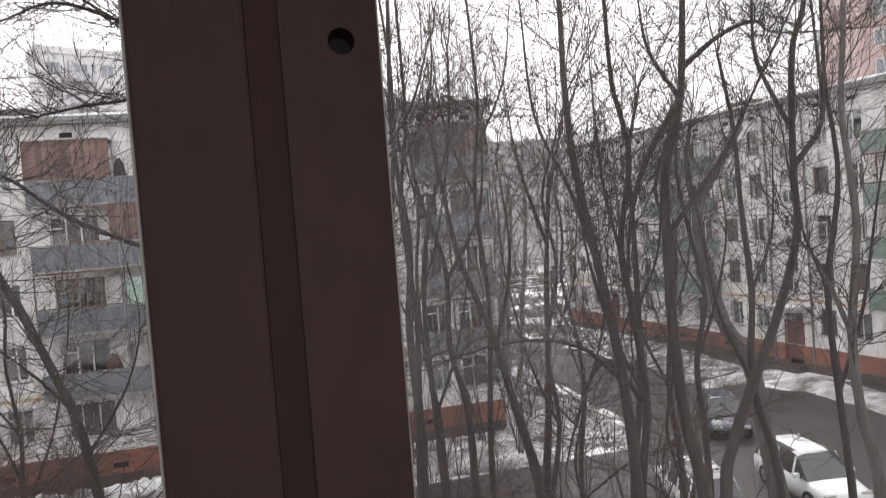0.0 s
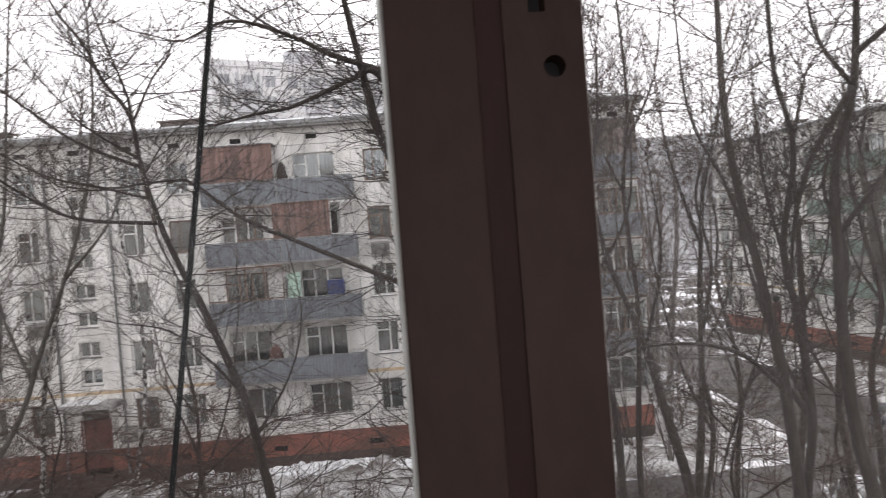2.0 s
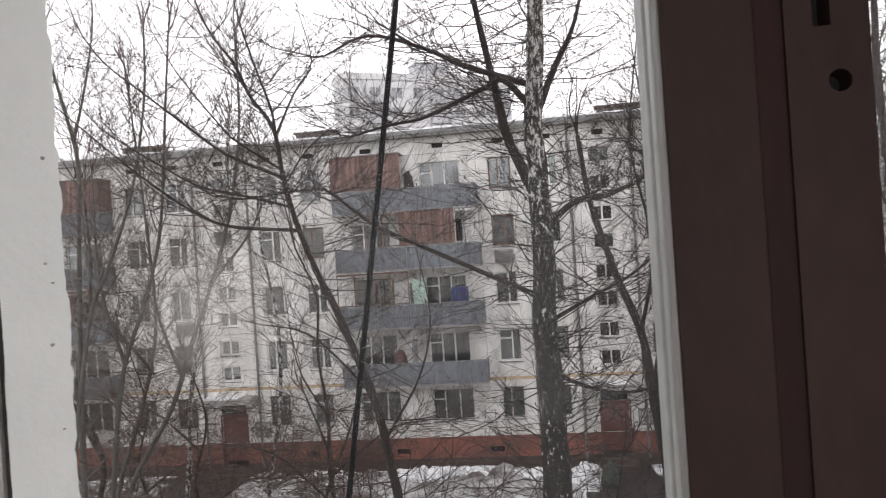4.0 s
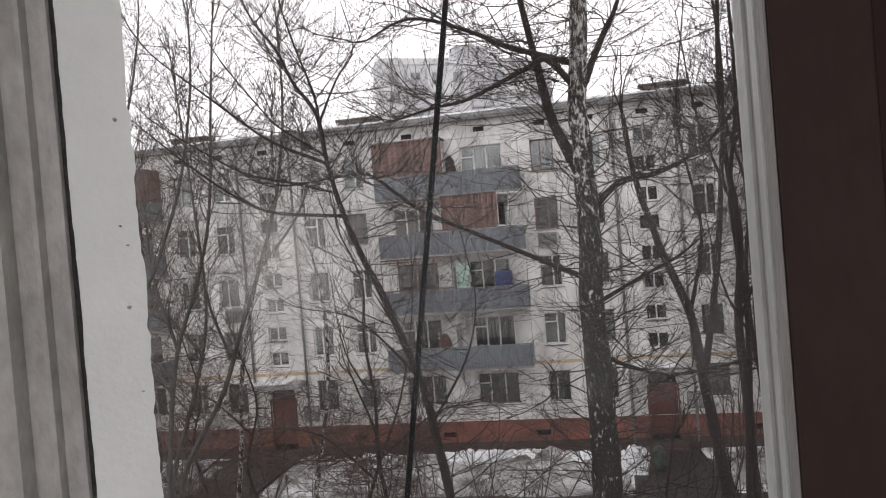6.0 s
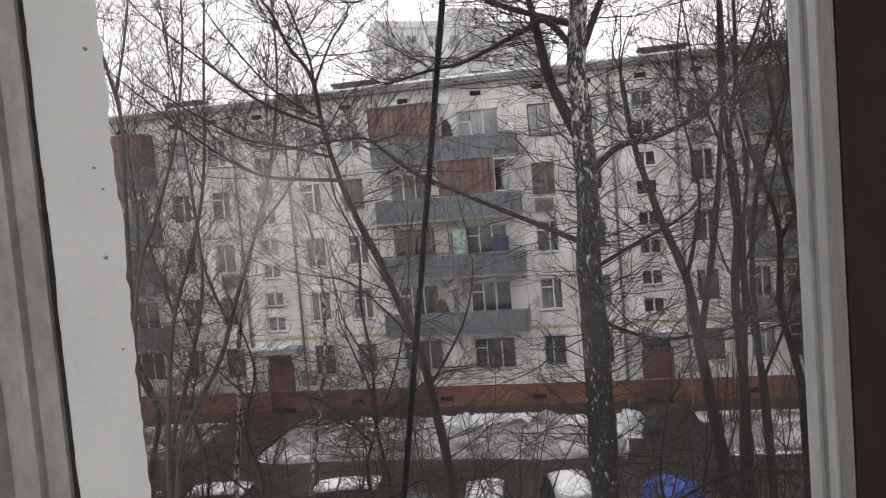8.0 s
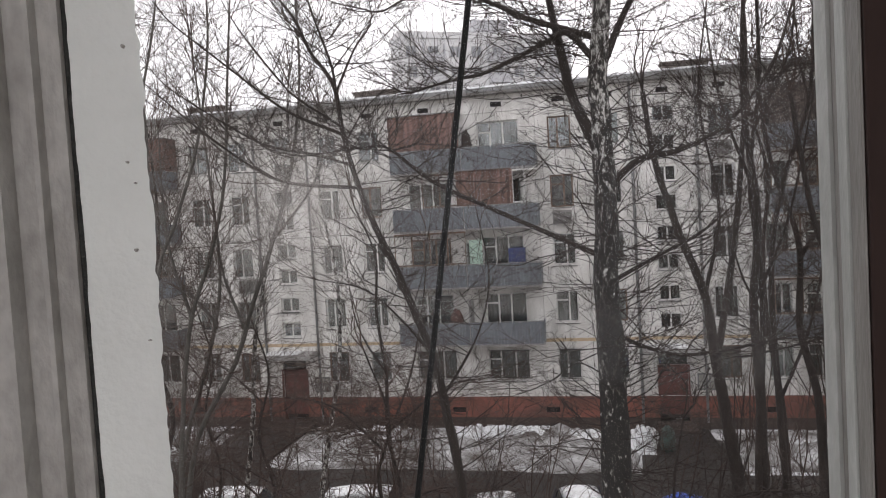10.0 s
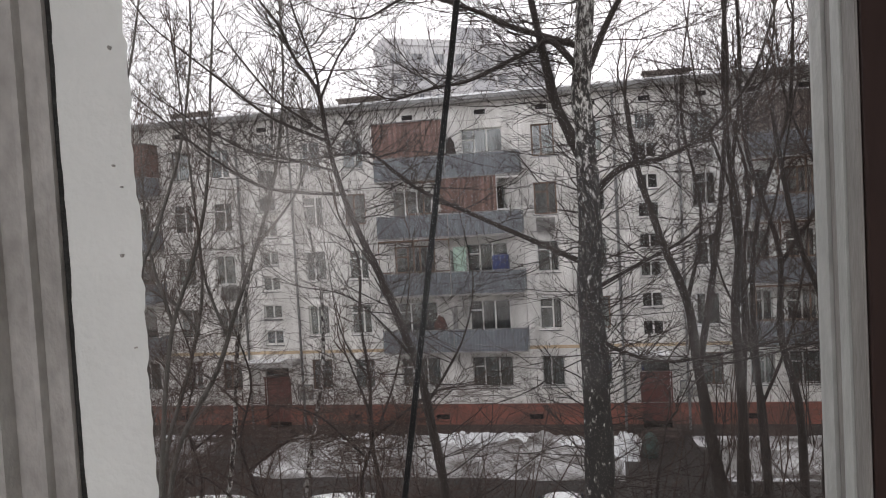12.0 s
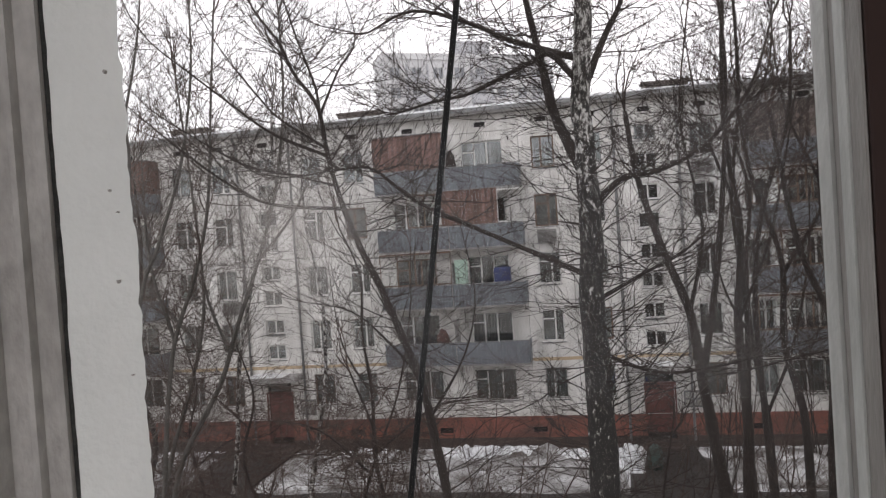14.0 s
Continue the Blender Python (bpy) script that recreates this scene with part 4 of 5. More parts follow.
v, f = rope([(-0.104, 1.03, 12.4), (-0.237, 1.03, 11.6), (-0.373, 1.03, 10.78), (-0.474, 1.03, 10.17), (-0.598, 1.03, 9.42), (-0.85, 1.03, 7.9), (-2.16, 1.03, 0.0)], 0.0068)
tagged(new("cable", raw_mesh("cable", v, f, M_CABLE)), "black cable slung down past the window", "cable")

# ---------------------------------------------------------------- cars
def loft(sections, close=True):
    """A body from cross-sections along x: each a list of (y, z)."""
    bm = bmesh.new()
    rows = [[bm.verts.new((x, y, z)) for y, z in ring] for x, ring in sections]
    n = len(rows[0])
    for a, b in zip(rows, rows[1:]):
        for k in range(n):
            q = (k + 1) % n
            bm.faces.new((a[k], a[q], b[q], b[k]))
    if close:
        bm.faces.new(rows[0])
        bm.faces.new(rows[-1][::-1])
    bmesh.ops.recalc_face_normals(bm, faces=bm.faces[:])
    return bm


def body_ring(half, z0, z1, tuck=0.12):
    return [(-half + 0.04, z0), (-half, z0 + 0.2), (-half, z1 - 0.18), (-half + tuck, z1 - 0.03), (-half * 0.4, z1), (half * 0.4, z1), (half - tuck, z1 - 0.03), (half, z1 - 0.18), (half, z0 + 0.2), (half - 0.04, z0)]


def car(name, label, m, paint, length=4.3, width=1.8, height=1.6, snow=True):
    """A parked car: front at +x. Body, glasshouse, windows, wheels, lamps, mirrors."""
    root = thing(name, label, "car", m, group="parked cars")
    L, hw = length, width / 2
    waist = height * 0.6
    body = part("body", loft([(-L / 2, body_ring(hw - 0.12, 0.42, waist - 0.1)), (-L / 2 + 0.12, body_ring(hw - 0.03, 0.3, waist)), (-L * 0.2, body_ring(hw, 0.24, waist + 0.01)), (L * 0.14, body_ring(hw, 0.24, waist)), (L * 0.3, body_ring(hw - 0.02, 0.25, waist - 0.06)), (L / 2 - 0.15, body_ring(hw - 0.06, 0.28, waist - 0.18)), (L / 2, body_ring(hw - 0.2, 0.36, waist - 0.32))]), paint, root, smooth=True)
    ch = [(-L * 0.47, waist - 0.02, hw - 0.12), (-L * 0.38, height - 0.08, hw - 0.24), (-L * 0.2, height, hw - 0.26), (L * 0.02, height - 0.01, hw - 0.26), (L * 0.1, height - 0.06, hw - 0.25), (L * 0.27, waist - 0.04, hw - 0.1)]
    secs = []
    for x, top, half in ch:
        b = waist - 0.06
        low = hw - 0.06
        secs.append((x, [(-low, b), (-half, max(top - 0.03, b + 0.01)), (-half * 0.6, top + 0.02), (half * 0.6, top + 0.02), (half, max(top - 0.03, b + 0.01)), (low, b)]))
    part("cabin_glass", loft(secs), M_CARGLASS, root, "dark car windows", smooth=False)
    rs = []
    for x, top, half in ch[1:5]:
        rs.append((x, [(-half - 0.01, top - 0.06), (-half * 0.6, top + 0.035), (half * 0.6, top + 0.035), (half + 0.01, top - 0.06)]))
    part("roof", loft(rs), paint, root, smooth=True)
    for s in (-1, 1):
        for xa, xb in ((-0.39, -0.36), (-0.14, -0.115), (0.1, 0.13)):
            x, top = L * xa, height - 0.08
            b = bmesh.new()
            y0, y1 = s * (hw - 0.055), s * (hw - 0.225)
            q = [b.verts.new(p) for p in ((x - 0.05, y0, waist - 0.05), (x + 0.05, y0, waist - 0.05), (x + 0.05, y1, top), (x - 0.05, y1, top))]
            q2 = [b.verts.new((p.co.x, p.co.y + s * 0.025, p.co.z + 0.01)) for p in q]
            b.faces.new(q2)
            b.faces.new(q[::-1])
            for k in range(4):
                n = (k + 1) % 4
                b.faces.new((q[k], q[n], q2[n], q2[k]))
            part("pillar", b, paint, root)
        mirror = part("mirror", softened(boxes((L * 0.17, L * 0.2, min(s * (hw - 0.04), s * (hw + 0.16)), max(s * (hw - 0.04), s * (hw + 0.16)), waist - 0.02, waist + 0.13)), 0.03), paint, root)
        part("headlight", softened(boxes((L / 2 - 0.2, L / 2 - 0.07, min(s * (hw - 0.5), s * (hw - 0.13)), max(s * (hw - 0.5), s * (hw - 0.13)), waist - 0.33, waist - 0.2)), 0.02), M_LAMPGLASS, root, "clear headlight")
        for x in (-L * 0.3, L * 0.31):
            b = bmesh.new()
            bmesh.ops.create_cone(b, cap_ends=True, segments=20, radius1=0.33, radius2=0.33, depth=0.22, matrix=Matrix.Translation((x, s * (hw - 0.09), 0.33)) @ Matrix.Rotation(radians(90), 4, "X"))
            wheel = part("wheel", b, M_RUBBER, root)
            b = bmesh.new()
            bmesh.ops.create_cone(b, cap_ends=True, segments=16, radius1=0.2, radius2=0.17, depth=0.02, matrix=Matrix.Translation((x, s * (hw + 0.03), 0.33)) @ Matrix.Rotation(radians(-90 * s), 4, "X"))
            part("rim", b, M_STEEL, wheel)
    part("bumper_grille", boxes((L / 2 - 0.05, L / 2 + 0.01, -hw * 0.55, hw * 0.55, 0.42, 0.58)), M_RUBBER, root)
    if snow:
        rs = []
        for x, top, half in ch[1:5]:
            rs.append((x, [(-half + 0.05, top + 0.02), (-half * 0.5, top + 0.11), (half * 0.5, top + 0.12), (half - 0.05, top + 0.02)]))
        part("snow_cover", loft(rs), M_SNOWCLEAN, root, "snow lying on the roof", smooth=True)
    return root


car("car", "white hatchback parked on the wet asphalt", pose(17.1, 20.9, 0.03, 0, 0, -97), M_CARWHITE, 4.3, 1.82, 1.6, False)
car("car", "dark blue car parked across the courtyard road", pose(18.9, 28.6, 0.03, 0, 0, -112), M_CARBLUE, 4.2, 1.75, 1.45, False)
car("car", "white car parked under the trees", pose(13.2, 21.6, 0.03, 0, 0, 78), M_CARWHITE, 4.2, 1.75, 1.5, True)
car("car", "snow-covered car parked by the road", pose(-7.6, 21.5, 0.03, 0, 0, 8), M_CARGREY, 4.3, 1.75, 1.42, True)
car("car", "snow-covered car parked by the road", pose(-11.9, 21.1, 0.03, 0, 0, 5), M_CARBLUE, 4.0, 1.7, 1.42, True)
car("car", "grey-green car with a snowy roof", pose(-3.6, 20.1, 0.03, 0, 0, -84), M_CARGREY, 4.2, 1.75, 1.42, True)
car("car", "blue-grey car with a snowy roof", pose(-1.0, 20.5, 0.03, 0, 0, -80), M_CARBLUE, 4.3, 1.75, 1.5, True)
car("car", "snow-covered car at the roadside", pose(-16.0, 20.9, 0.03, 0, 0, 4), M_CARWHITE, 4.2, 1.75, 1.42, True)

# ---------------------------------------------------------------- trees before the window
birch_limbs = (
    (((-0.26, 10.79), (-0.46, 11.67), (-0.63, 12.48), (-0.76, 13.2), (-0.9, 14.2), (-0.95, 15.6)), 0.085),
    (((-0.12, 12.2), (-0.49, 12.57), (-0.8, 12.52), (-1.67, 12.21), (-2.16, 12.06), (-2.8, 12.0)), 0.05),
    (((-0.61, 12.58), (-1.09, 12.89), (-1.55, 13.13), (-2.34, 13.33), (-3.17, 13.26)), 0.05),
    (((-0.1, 12.0), (0.27, 12.79), (0.52, 13.23), (0.8, 14.2)), 0.06),
    (((-0.12, 9.4), (-0.92, 9.82), (-1.7, 10.21), (-2.51, 10.66), (-3.08, 11.14), (-3.42, 11.22), (-4.22, 11.15)), 0.043),
    (((-0.09, 10.4), (0.36, 10.75), (0.89, 10.84), (1.56, 11.18), (2.09, 11.86), (2.46, 12.8)), 0.05),
    (((-0.12, 9.05), (0.55, 9.4), (1.08, 9.7), (1.61, 10.06)), 0.035),
    (((-0.12, 8.3), (0.35, 8.17), (0.88, 8.01), (1.55, 8.13), (2.07, 8.32), (2.71, 8.37)), 0.035),
)
tree("birch_tree", "old birch with white upper bark and rough black base", 10.0, ((-0.12, 6.18), (-0.11, 7.16), (-0.12, 8.38), (-0.14, 9.18), (-0.09, 9.98), (-0.1, 11.17), (-0.12, 11.96), (-0.01, 13.13), (0.05, 15.0), (0.0, 17.0)), 0.195,
     birch_limbs, 11, 42, 6.0, 1.3, M_BIRCH, M_TWIG, 0.5, 0.2, bend=0.2, catkins=0.12)
tree("bare_tree", "leaning bare tree with long straight ascending branches", 10.5, ((-2.47, 5.92), (-2.65, 7.03), (-2.79, 7.88), (-3.03, 8.59), (-3.36, 9.4), (-3.62, 10.02), (-3.88, 10.79), (-4.09, 11.52), (-4.15, 12.28), (-4.48, 12.82), (-4.71, 13.36), (-5.15, 14.02), (-5.61, 15.26)), 0.072,
     ((((-4.15, 12.23), (-4.22, 12.65), (-4.38, 13.43), (-4.64, 14.37), (-4.75, 15.15)), 0.026), (((-4.14, 12.13), (-3.79, 12.81), (-3.62, 13.4), (-3.64, 14.16)), 0.022), (((-4.09, 11.52), (-4.97, 11.95), (-5.58, 12.46), (-6.21, 12.98), (-6.9, 13.57), (-7.26, 14.03)), 0.028),
      (((-3.85, 10.71), (-5.05, 10.82), (-5.89, 11.19), (-6.41, 11.75), (-7.21, 12.39), (-7.74, 12.97)), 0.03), (((-3.96, 11.1), (-4.69, 11.26), (-5.44, 11.47), (-6.01, 11.82), (-6.92, 12.47), (-7.34, 12.93)), 0.024), (((-4.12, 11.67), (-4.74, 12.13), (-5.04, 12.46), (-5.64, 13.29), (-6.08, 14.06)), 0.022),
      (((-4.07, 11.46), (-3.69, 11.89), (-3.31, 12.21), (-3.12, 12.39)), 0.016), (((-2.83, 7.97), (-3.31, 8.51), (-3.84, 9.05), (-4.59, 9.25)), 0.026), (((-2.7, 7.4), (-2.1, 8.3), (-1.9, 9.2), (-2.0, 10.3)), 0.022)),
     12, 25, 4.6, 1.35, thin=0.16, up=0.42, droop=0.05, bend=0.07, catkins=0.05)
tree("bare_tree", "low crooked tree with wide spreading twigs", 13.0, ((-4.6, 2.2), (-4.4, 3.6), (-4.7, 5.0), (-4.4, 6.2), (-4.8, 7.6)), 0.05,
     ((((-4.5, 3.4), (-5.6, 4.3), (-6.6, 4.6), (-7.6, 5.4)), 0.03), (((-4.6, 4.4), (-3.4, 5.0), (-2.4, 4.9), (-1.3, 5.6)), 0.03), (((-4.5, 5.6), (-5.5, 6.5), (-6.7, 6.7)), 0.025), (((-4.4, 6.0), (-3.2, 6.9), (-2.4, 7.0)), 0.025)), 51, 66, 2.4, 1.3, up=0.05, droop=0.0, twig=M_TWIGRED, bend=0.26)
tree("bare_tree", "low crooked tree with wide spreading twigs", 12.0, ((0.9, 2.6), (1.1, 4.0), (0.8, 5.2), (1.0, 6.6)), 0.05,
     ((((1.0, 3.6), (-0.1, 4.4), (-1.1, 4.5), (-2.1, 5.1)), 0.03), (((0.9, 4.8), (2.0, 5.4), (3.1, 5.3)), 0.025)), 52, 60, 2.6, 1.2, up=0.05, droop=0.0, bend=0.26)
for x, y, seed in ((-8.3, 15.5, 53), (-10.6, 17.0, 54), (5.6, 13.0, 55), (8.4, 14.5, 56)):
    tree("bare_tree", "low crooked tree with tangled reddish twigs", y, ((x, 2.4), (x + 0.2, 3.8), (x - 0.1, 5.2), (x + 0.2, 6.6), (x - 0.2, 8.0)), 0.05,
         ((((x + 0.1, 3.4), (x - 1.0, 4.3), (x - 1.9, 4.7), (x - 2.7, 5.6)), 0.028), (((x, 4.6), (x + 1.1, 5.2), (x + 2.1, 5.3), (x + 3.0, 6.1)), 0.028), (((x + 0.1, 6.0), (x - 0.9, 6.9), (x - 1.9, 7.2)), 0.022)), seed, 38, 2.8, 1.3, up=0.1, droop=0.0, twig=M_TWIGRED, bend=0.26)
G = "slender bare tree among the courtyard trees"
tree("bare_tree", G, 14.0, ((-9.23, 5.29), (-8.16, 7.18), (-7.55, 8.53), (-6.96, 9.85), (-6.49, 11.39), (-6.2, 13.15), (-6.16, 15.02)), 0.058, ((((-7.9, 7.8), (-8.3, 9.3), (-8.4, 11.0)), 0.04), (((-7.0, 9.8), (-6.0, 11.0), (-5.5, 12.6)), 0.035)), 13, 24, 4.5, 1.35, up=0.6, bark=M_BARKPALE, twig=M_TWIGPALE)
tree("bare_tree", G, 13.0, ((-9.04, 4.89), (-8.6, 7.97), (-7.86, 9.69), (-7.46, 11.04), (-7.29, 13.06), (-7.12, 14.83)), 0.052, ((((-8.5, 8.2), (-8.8, 10), (-8.7, 12.2)), 0.04),), 14, 24, 4.5, 1.3, up=0.6, bark=M_BARKPALE, twig=M_TWIGRED)
tree("birch_tree", "young birch with thin spotted white trunk", 16.0, ((-9.14, 3.51), (-8.86, 5.22), (-8.61, 7.47), (-8.05, 9.54), (-7.52, 11.16), (-7.3, 13.5)), 0.07, (), 15, 24, 6.0, 1.2, up=0.6, bark=M_BIRCHYOUNG, twig=M_TWIGPALE)
tree("birch_tree", "young birch with thin spotted white trunk", 17.0, ((-7.54, 3.19), (-7.21, 4.96), (-6.82, 6.71), (-6.79, 8.73), (-7.06, 10.89), (-7.0, 13.0)), 0.07, (), 16, 24, 5.0, 1.2, up=0.6, bark=M_BIRCHYOUNG, twig=M_TWIGPALE)
tree("bare_tree", G, 12.0, ((-9.0, 6.0), (-8.51, 9.22), (-8.08, 10.29), (-7.46, 11.74), (-7.13, 13.39), (-7.0, 14.62)), 0.045, (), 17, 22, 5.0, 1.2, up=0.6, bark=M_BARKPALE, twig=M_TWIGPALE)
tree("bare_tree", G, 15.0, ((-10.15, 4.95), (-9.43, 6.98), (-8.88, 8.96), (-9.01, 11.6), (-9.14, 14.2)), 0.056, ((((-9.2, 7.8), (-10.2, 9.6), (-10.6, 12.0)), 0.04),), 18, 24, 3.5, 1.3, up=0.5, bark=M_BARKPALE, twig=M_TWIGRED)
tree("bare_tree", "slender pale tree with a forked upright top", 13.0, ((-9.6, 5.0), (-9.45, 8.2), (-9.3, 11.05), (-9.23, 12.47), (-9.4, 13.59), (-9.61, 14.65), (-9.67, 15.76)), 0.06, ((((-9.21, 12.79), (-8.88, 14.05), (-8.72, 15.27), (-8.59, 16.15)), 0.03),), 43, 22, 6.0, 1.2, up=0.5, bark=M_BARKPALE, twig=M_TWIGPALE)
tree("bare_tree", "dark bare tree with a trunk forking low", 14.0, ((2.14, 4.66), (1.97, 5.96), (1.8, 7.27), (1.68, 8.35), (1.25, 9.55), (0.88, 10.97), (0.71, 12.27)), 0.125, ((((1.82, 7.16), (2.21, 9.2), (2.41, 10.88), (2.57, 12.97), (2.4, 15.0)), 0.07), (((1.7, 8.3), (2.0, 10.0), (1.7, 12.0), (1.9, 14.0)), 0.04)), 19, 17, 8.0, 1.5, bend=0.15)
tree("bare_tree", G, 15.0, ((2.79, 4.28), (2.77, 6.38), (2.72, 7.98), (2.83, 9.8), (2.67, 12.05), (2.81, 15.0)), 0.115, ((((2.75, 8.0), (3.4, 9.8), (3.9, 12.4)), 0.04),), 20, 15, 8.5, 1.5, twig=M_TWIGRED, bend=0.15)
tree("bare_tree", G, 16.0, ((3.43, 3.92), (3.34, 6.14), (3.27, 8.56), (3.54, 10.35), (4.13, 12.09), (4.3, 14.0)), 0.08, (), 21, 14, 8.0, 1.5, bend=0.15)
tree("bare_tree", G, 16.0, ((4.17, 4.33), (4.1, 5.9), (3.85, 7.35), (3.84, 9.14), (3.33, 10.96), (3.15, 12.75)), 0.1, ((((3.9, 8.8), (4.7, 10.4), (5.0, 12.5)), 0.05),), 22, 14, 8.0, 1.5, twig=M_TWIGRED, bend=0.15)
tree("bare_tree", "tall dark bare tree with crossing stems", 12.0, ((6.35, 4.87), (6.1, 7.03), (5.92, 8.51), (5.68, 9.77), (5.43, 11.12), (5.36, 12.55), (5.37, 14.07), (5.3, 16)), 0.105, ((((6.1, 7.0), (5.3, 7.76), (3.9, 7.95), (2.13, 7.62)), 0.05), (((5.8, 9.2), (5.3, 10.6), (4.8, 12.0), (4.6, 14)), 0.05)), 23, 29, 7.0, 2.0, bend=0.2)
tree("bare_tree", "tall dark bare tree with crossing stems", 12.5, ((6.6, 4.66), (6.78, 6.41), (6.73, 8.17), (6.61, 9.49), (6.83, 11.21), (6.6, 12.62), (6.55, 14.22), (6.5, 16)), 0.085, ((((6.78, 6.3), (6.1, 7.26), (5.44, 6.46), (5.02, 5.44)), 0.06), (((6.65, 9.3), (6.2, 10.8), (6.0, 13)), 0.04)), 24, 24, 7.0, 1.9, bend=0.2)
tree("bare_tree", "stout bare tree with a high forking crown", 12.0, ((7.6, 4.66), (7.42, 6.01), (7.25, 7.53), (7.19, 9.34), (7.32, 10.92), (7.64, 12.17), (7.94, 14.05), (8.1, 16)), 0.125,
     ((((7.61, 12.17), (6.89, 10.94), (6.57, 9.6), (6.42, 8.25)), 0.075), (((7.75, 12.9), (8.46, 13.3), (9.2, 13.53), (10.18, 13.47), (12.09, 13.46)), 0.055), (((7.26, 9.65), (8.42, 10.96), (8.96, 11.9), (9.96, 13.82)), 0.06), (((7.62, 12.27), (7.16, 13.12), (6.88, 14.06)), 0.05)), 25, 30, 8.0, 2.0, bend=0.2)
tree("bare_tree", "leaning bare tree with a bent trunk", 11.0, ((7.46, 5.04), (7.62, 5.84), (8.14, 6.88), (8.8, 8.12), (9.3, 9.5), (9.26, 10.72), (9.34, 12.73), (9.64, 13.72), (9.7, 15.5)), 0.105,
     ((((9.3, 11.5), (8.87, 12.64), (8.6, 13.53), (8.5, 15)), 0.05), (((9.27, 10.82), (9.9, 11.5), (10.04, 12.71), (9.99, 14.5)), 0.06)), 26, 28, 7.5, 1.9, bend=0.2)
tree("bare_tree", "bare tree with a straight grey-green trunk", 10.0, ((9.68, 5.45), (9.43, 6.36), (9.41, 7.79), (9.58, 9.67), (9.51, 11.55), (9.59, 13.04), (9.6, 15)), 0.095, ((((9.46, 7.78), (8.94, 8.97), (8.54, 9.46)), 0.05),), 27, 23, 6.5, 1.8, bark=M_BARKPALE, bend=0.2)
tree("bare_tree", "pale grey tree forking low over the road", 20.0, ((14.44, 5.0), (13.62, 6.34), (13.23, 7.8), (12.88, 9.77), (13.7, 11.2), (14.64, 12.48)), 0.26, ((((12.88, 9.77), (12.7, 11.35), (12.85, 13)), 0.12),), 28, 14, 9.5, 1.8, bark=M_BARKPALE, bend=0.15)
tree("bare_tree", "bushy bare tree with dense reddish twigs", 16.0, ((5.88, 3.54), (6.13, 5.96), (6.29, 8.65), (6.5, 11.06)), 0.12, ((((6.4, 9.5), (5.8, 11.5), (5.6, 13)), 0.05), (((6.5, 10.8), (7.0, 12.4), (7.2, 14)), 0.05)), 29, 20, 8.0, 1.7, twig=M_TWIGRED, bend=0.2)
tree("bare_tree", G, 14.0, ((5.01, 4.62), (4.68, 6.09), (4.36, 7.54), (4.01, 8.51), (3.62, 9.7), (3.3, 12)), 0.11, ((((4.3, 7.6), (4.8, 9.4), (4.7, 11.5)), 0.05),), 30, 15, 8.0, 1.6, twig=M_TWIGRED, bend=0.2)

tree("bare_tree", "tall slim tree with a high twiggy crown", 15.0, ((2.7, 5.0), (2.9, 8.0), (2.75, 10.5), (3.0, 12.5), (2.95, 15.0)), 0.075, ((((2.75, 10.5), (2.2, 12.2), (2.0, 14.4)), 0.035), (((2.9, 11.6), (3.5, 13.0), (3.7, 15.0)), 0.035)), 41, 34, 11.0, 1.7, bend=0.13)
tree("bare_tree", "tall slim tree with a high twiggy crown", 17.0, ((4.9, 5.0), (5.1, 8.0), (4.95, 10.8), (5.2, 13.0), (5.1, 15.6)), 0.08, ((((4.95, 10.8), (4.3, 12.6), (4.1, 15.0)), 0.035), (((5.1, 12.0), (5.9, 13.6), (6.2, 15.6)), 0.035)), 42, 34, 11.2, 1.9, bend=0.13)


def shrub(label, x, y, h, stems, seed, spread=0.9, twig=None, level=2):
    """A clump of thin stems from one foot, with fine side twigs."""
    rng = random.Random(seed)
    root = tagged(new("shrub"), label, "shrub")
    root.location = (x, y, 0)
    lines = []
    for k in range(stems):
        a = rng.uniform(0, 2 * math.pi)
        d = Vector((math.cos(a) * spread * rng.uniform(0.1, 0.55), math.sin(a) * spread * rng.uniform(0.1, 0.55), 1))
        p = Vector((rng.gauss(0, 0.15), rng.gauss(0, 0.15), -0.1))
        pts = [p]
        n = 7
        for i in range(n):
            d = (d + Vector((rng.gauss(0, 0.1), rng.gauss(0, 0.1), 0.05))).normalized()
            p = p + d * (h * rng.uniform(0.8, 1.1) / n)
            pts.append(p)
        lines.append((pts, rng.uniform(0.018, 0.035)))
        for i in range(2, n + 1):
            for j in range(rng.randint(2, 3)):
                side = Vector((rng.gauss(0, 1), rng.gauss(0, 1), rng.gauss(0.4, 0.5))).normalized()
                sprout(lines, pts[i], d * 0.6 + side, rng.uniform(0.6, 1.3), 0.009, level - 1, rng, bend=0.13)
    ob = new("stems", twig_mesh("stems", lines, twig or M_TWIG))
    ob.parent = root
    return root


SH = "leafless shrub of thin upright stems"
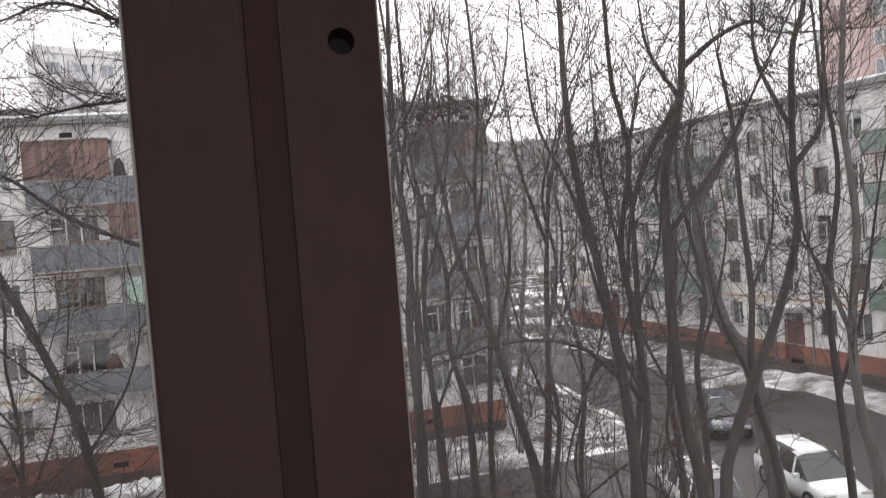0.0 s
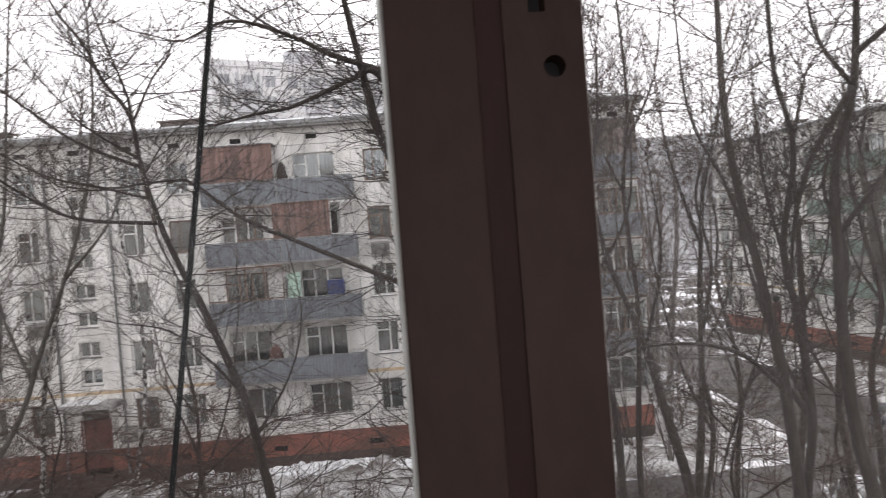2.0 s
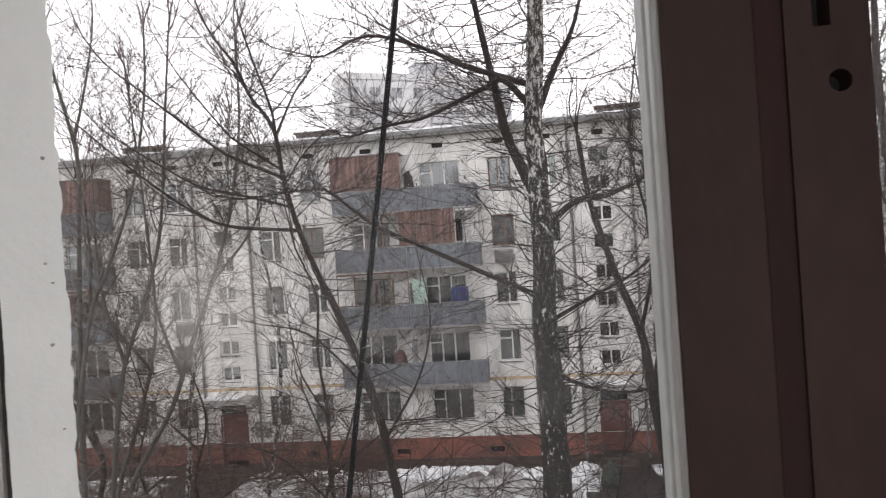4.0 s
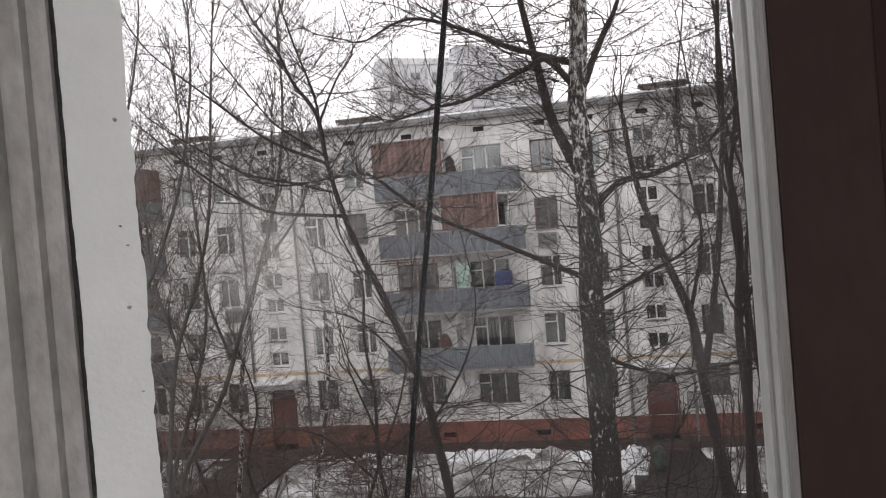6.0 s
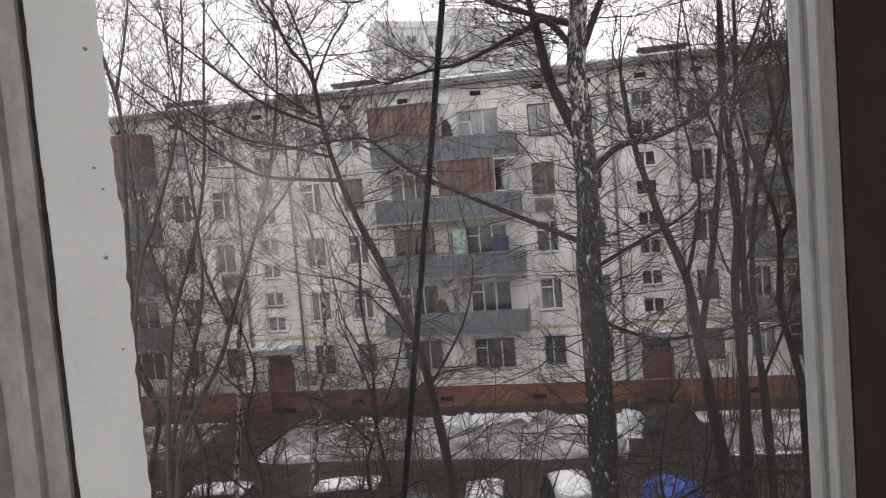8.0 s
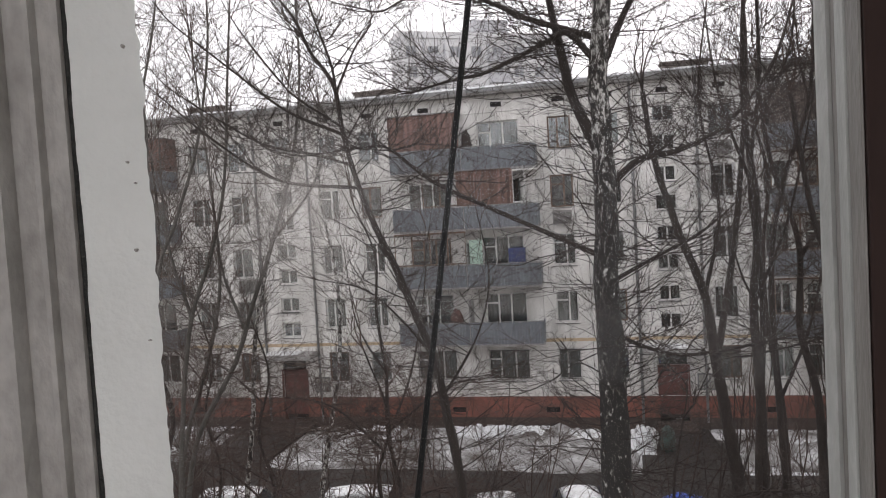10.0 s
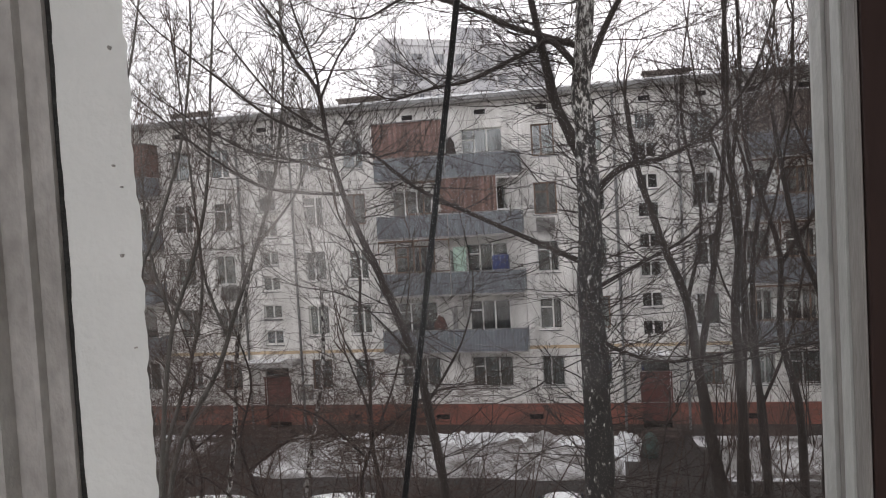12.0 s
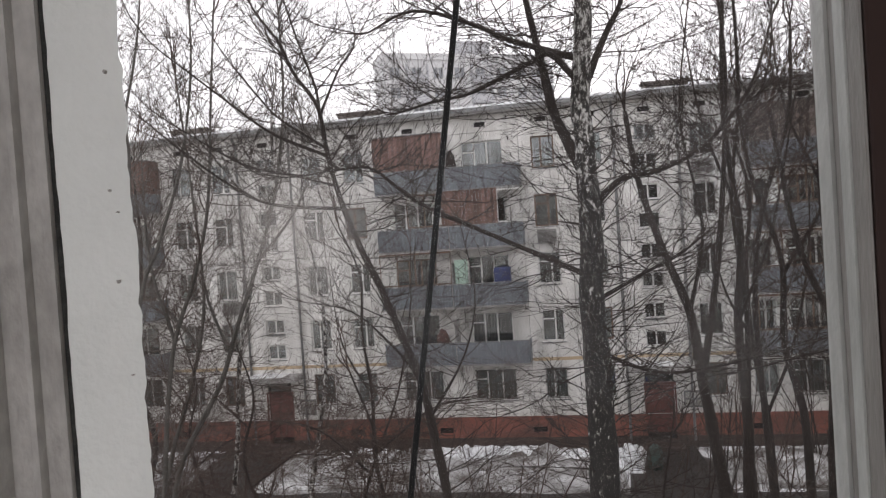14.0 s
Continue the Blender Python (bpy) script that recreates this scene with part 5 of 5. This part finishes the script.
for i, (x, y, h, n) in enumerate(((-13.5, 19.5, 5.5, 9), (-11.6, 18.2, 6.0, 9), (-10.2, 17.2, 6.5, 10), (-8.6, 18.6, 5.0, 8), (-6.9, 19.2, 5.5, 8), (-5.4, 18.4, 5.0, 8), (-4.4, 17.6, 6.0, 8), (-2.6, 18.8, 5.2, 8),
                                  (0.9, 19.0, 5.0, 8), (2.2, 18.2, 6.0, 8), (3.6, 18.8, 6.0, 9), (4.9, 18.2, 5.0, 6), (7.0, 18.3, 5.5, 7), (8.8, 17.6, 5.5, 7), (10.8, 17.2, 5.0, 6), (-12.4, 30.6, 4.0, 6), (-8.4, 30.9, 4.4, 6), (5.2, 30.5, 5.0, 7), (8.2, 30.2, 6.0, 8), (11.5, 33.0, 4.0, 6), (13.0, 36.0, 4.5, 6), (9.4, 28.8, 5.5, 8))):
    shrub(SH, x, y, h, n, 200 + i, twig=M_TWIGRED if i % 3 else M_TWIG)


# ---------------------------------------------------------------- far trees, small things
def far_woods(label, x0, x1, y0, y1, count, h, seed):
    """A stand of distant bare trees, joined."""
    rng = random.Random(seed)
    lines = []
    for k in range(count):
        p = Vector((rng.uniform(x0, x1), rng.uniform(y0, y1), -0.2))
        d = Vector((rng.gauss(0, 0.05), rng.gauss(0, 0.05), 1))
        pts, hh = [p], h * rng.uniform(0.7, 1.15)
        for i in range(8):
            d = (d + Vector((rng.gauss(0, 0.06), rng.gauss(0, 0.06), 0.05))).normalized()
            pts.append(pts[-1] + d * (hh / 8))
        lines.append((pts, rng.uniform(0.1, 0.2)))
        for i in range(2, 9):
            for j in range(4):
                side = Vector((rng.gauss(0, 1), rng.gauss(0, 1), rng.gauss(0.5, 0.5))).normalized()
                sprout(lines, pts[i], d * 0.7 + side, rng.uniform(1.8, 3.6), 0.035, 1, rng)
    return tagged(new("far_woods", twig_mesh("far_woods", lines, M_FARTWIG)), label, "trees", kind="stuff")


far_woods("hazy stand of bare trees down the road", 8, 26, 60, 105, 20, 15, 71)
far_woods("hazy stand of bare trees behind the block", -40, -8, 48, 70, 26, 17, 72)
far_woods("bare trees on the lawn beyond the block", 11.5, 15.5, 36, 58, 8, 12, 73)


def air_conditioner(x, y, z):
    root = thing("air_conditioner", "grey slatted outdoor air-conditioner unit on wall brackets", "air conditioner", Matrix.Translation((x, y, z)))
    part("casing", softened(boxes((0, 0.86, -0.32, -0.02, 0, 0.62)), 0.02), M_AC, root)
    for k in range(9):
        part("slat", boxes((0.05, 0.81, -0.332, -0.3205, 0.06 + 0.053 * k, 0.082 + 0.053 * k)), M_IRON, root)
    for k in (0.12, 0.62):
        part("bracket", boxes((k, k + 0.04, -0.32, 0.0, -0.04, -0.002)), M_STEEL, root)
    return root


air_conditioner(-2.32, 33.2, 9.42)
air_conditioner(4.55, 33.2, 12.05)
air_conditioner(-18.0, 33.2, 6.85)


def bundle(name, label, category, x, y, z, w, d, h, mat, seed):
    """A soft, lumpy standing thing."""
    b = bmesh.new()
    bmesh.ops.create_icosphere(b, subdivisions=3, radius=1)
    for q in b.verts:
        n = 1 + 0.22 * noise.noise(q.co * 2.2 + Vector((seed, 0, 0)))
        q.co = Vector((q.co.x * w / 2 * n, q.co.y * d / 2 * n, max(q.co.z, -0.8) * h * 0.55 * n + h * 0.44))
    ob = whole(name, b, mat, label, category, smooth=True)
    ob.location = (x, y, z)
    return ob


base5, base3, base2 = 12.17, 6.87, 4.22
bundle("storage_sack", "brown sack standing on the top balcony", "sack", -6.05, 32.6, base5 - 0.0, 0.55, 0.5, 1.75, M_BARK, 3)
tagged(new("storage_cabinet", finish("storage_cabinet", softened(boxes((-4.35, -3.6, 32.35, 32.8, base3, base3 + 1.6)), 0.03), M_BLUEDARK)), "bright blue plastic cabinet on a balcony", "cabinet")
cloth = bmesh.new()
bx(cloth, -6.15, -5.55, 32.5, 32.53, base3, base3 + 2.05)
tagged(new("screen_sheet", finish("screen_sheet", cloth, M_GREEN)), "pale green sheet standing on a balcony", "panel")
bundle("rolled_rug", "faded red-brown rug rolled up on a balcony", "rug", -6.9, 32.5, base2, 0.7, 0.4, 1.55, M_RUG, 9)
bundle("covered_heap", "blue tarpaulin over a heap by the road", "tarpaulin", 1.9, 21.9, 0.03, 2.0, 1.6, 1.35, M_BLUE, 5)
bundle("waste_bin", "dark green bin beside the snow heap", "bin", 2.05, 30.0, 0.03, 0.62, 0.6, 1.05, M_GREENBOX, 6)


def notice_board(x, y, z):
    root = thing("notice_board", "grey notice board with faded papers beside a door", "board", Matrix.Translation((x, y, z)))
    part("board", softened(boxes((0, 0.8, -0.05, -0.002, 0, 0.75)), 0.008, 1), M_STEEL, root)
    for k in range(6):
        a, b = 0.06 + 0.24 * (k % 3), 0.08 + 0.33 * (k // 3)
        part("paper", boxes((a, a + 0.19, -0.054, -0.0505, b, b + 0.26)), M_CURTAIN, root)
    return root


notice_board(-14.4, 33.2, 1.75)
notice_board(3.65, 33.2, 1.75)

rng = random.Random(77)
for x, y, h, r in ((7.8, 15.6, 13.0, 0.1), (9.4, 17.2, 12.0, 0.09), (4.3, 17.8, 12.0, 0.08), (11.2, 14.2, 13.5, 0.1), (12.2, 18.4, 12.5, 0.1), (8.6, 19.0, 11.0, 0.08), (5.6, 15.0, 12.0, 0.07), (10.4, 11.6, 14.0, 0.08), (-12.0, 16.5, 12.0, 0.08), (-5.2, 16.8, 10.5, 0.06)):
    lean = rng.uniform(-0.12, 0.12)
    pts = [(x + lean * h * k + rng.gauss(0, 0.18), h * k) for k in (0.3, 0.45, 0.6, 0.75, 0.88, 1.0)]
    a, b = pts[1], pts[2]
    side = rng.choice((-1, 1))
    tree("bare_tree", G, y, pts, r, (((a, (a[0] + 0.7 * side, a[1] + 1.6), (a[0] + 1.1 * side, a[1] + 3.6), (a[0] + 1.2 * side, a[1] + 5.2)), r * 0.55), ((b, (b[0] - 0.6 * side, b[1] + 1.3), (b[0] - 0.9 * side, b[1] + 3.2)), r * 0.45)), rng.randint(300, 900), 8, 6.5, 1.8, twig=rng.choice((M_TWIG, M_TWIGRED)))
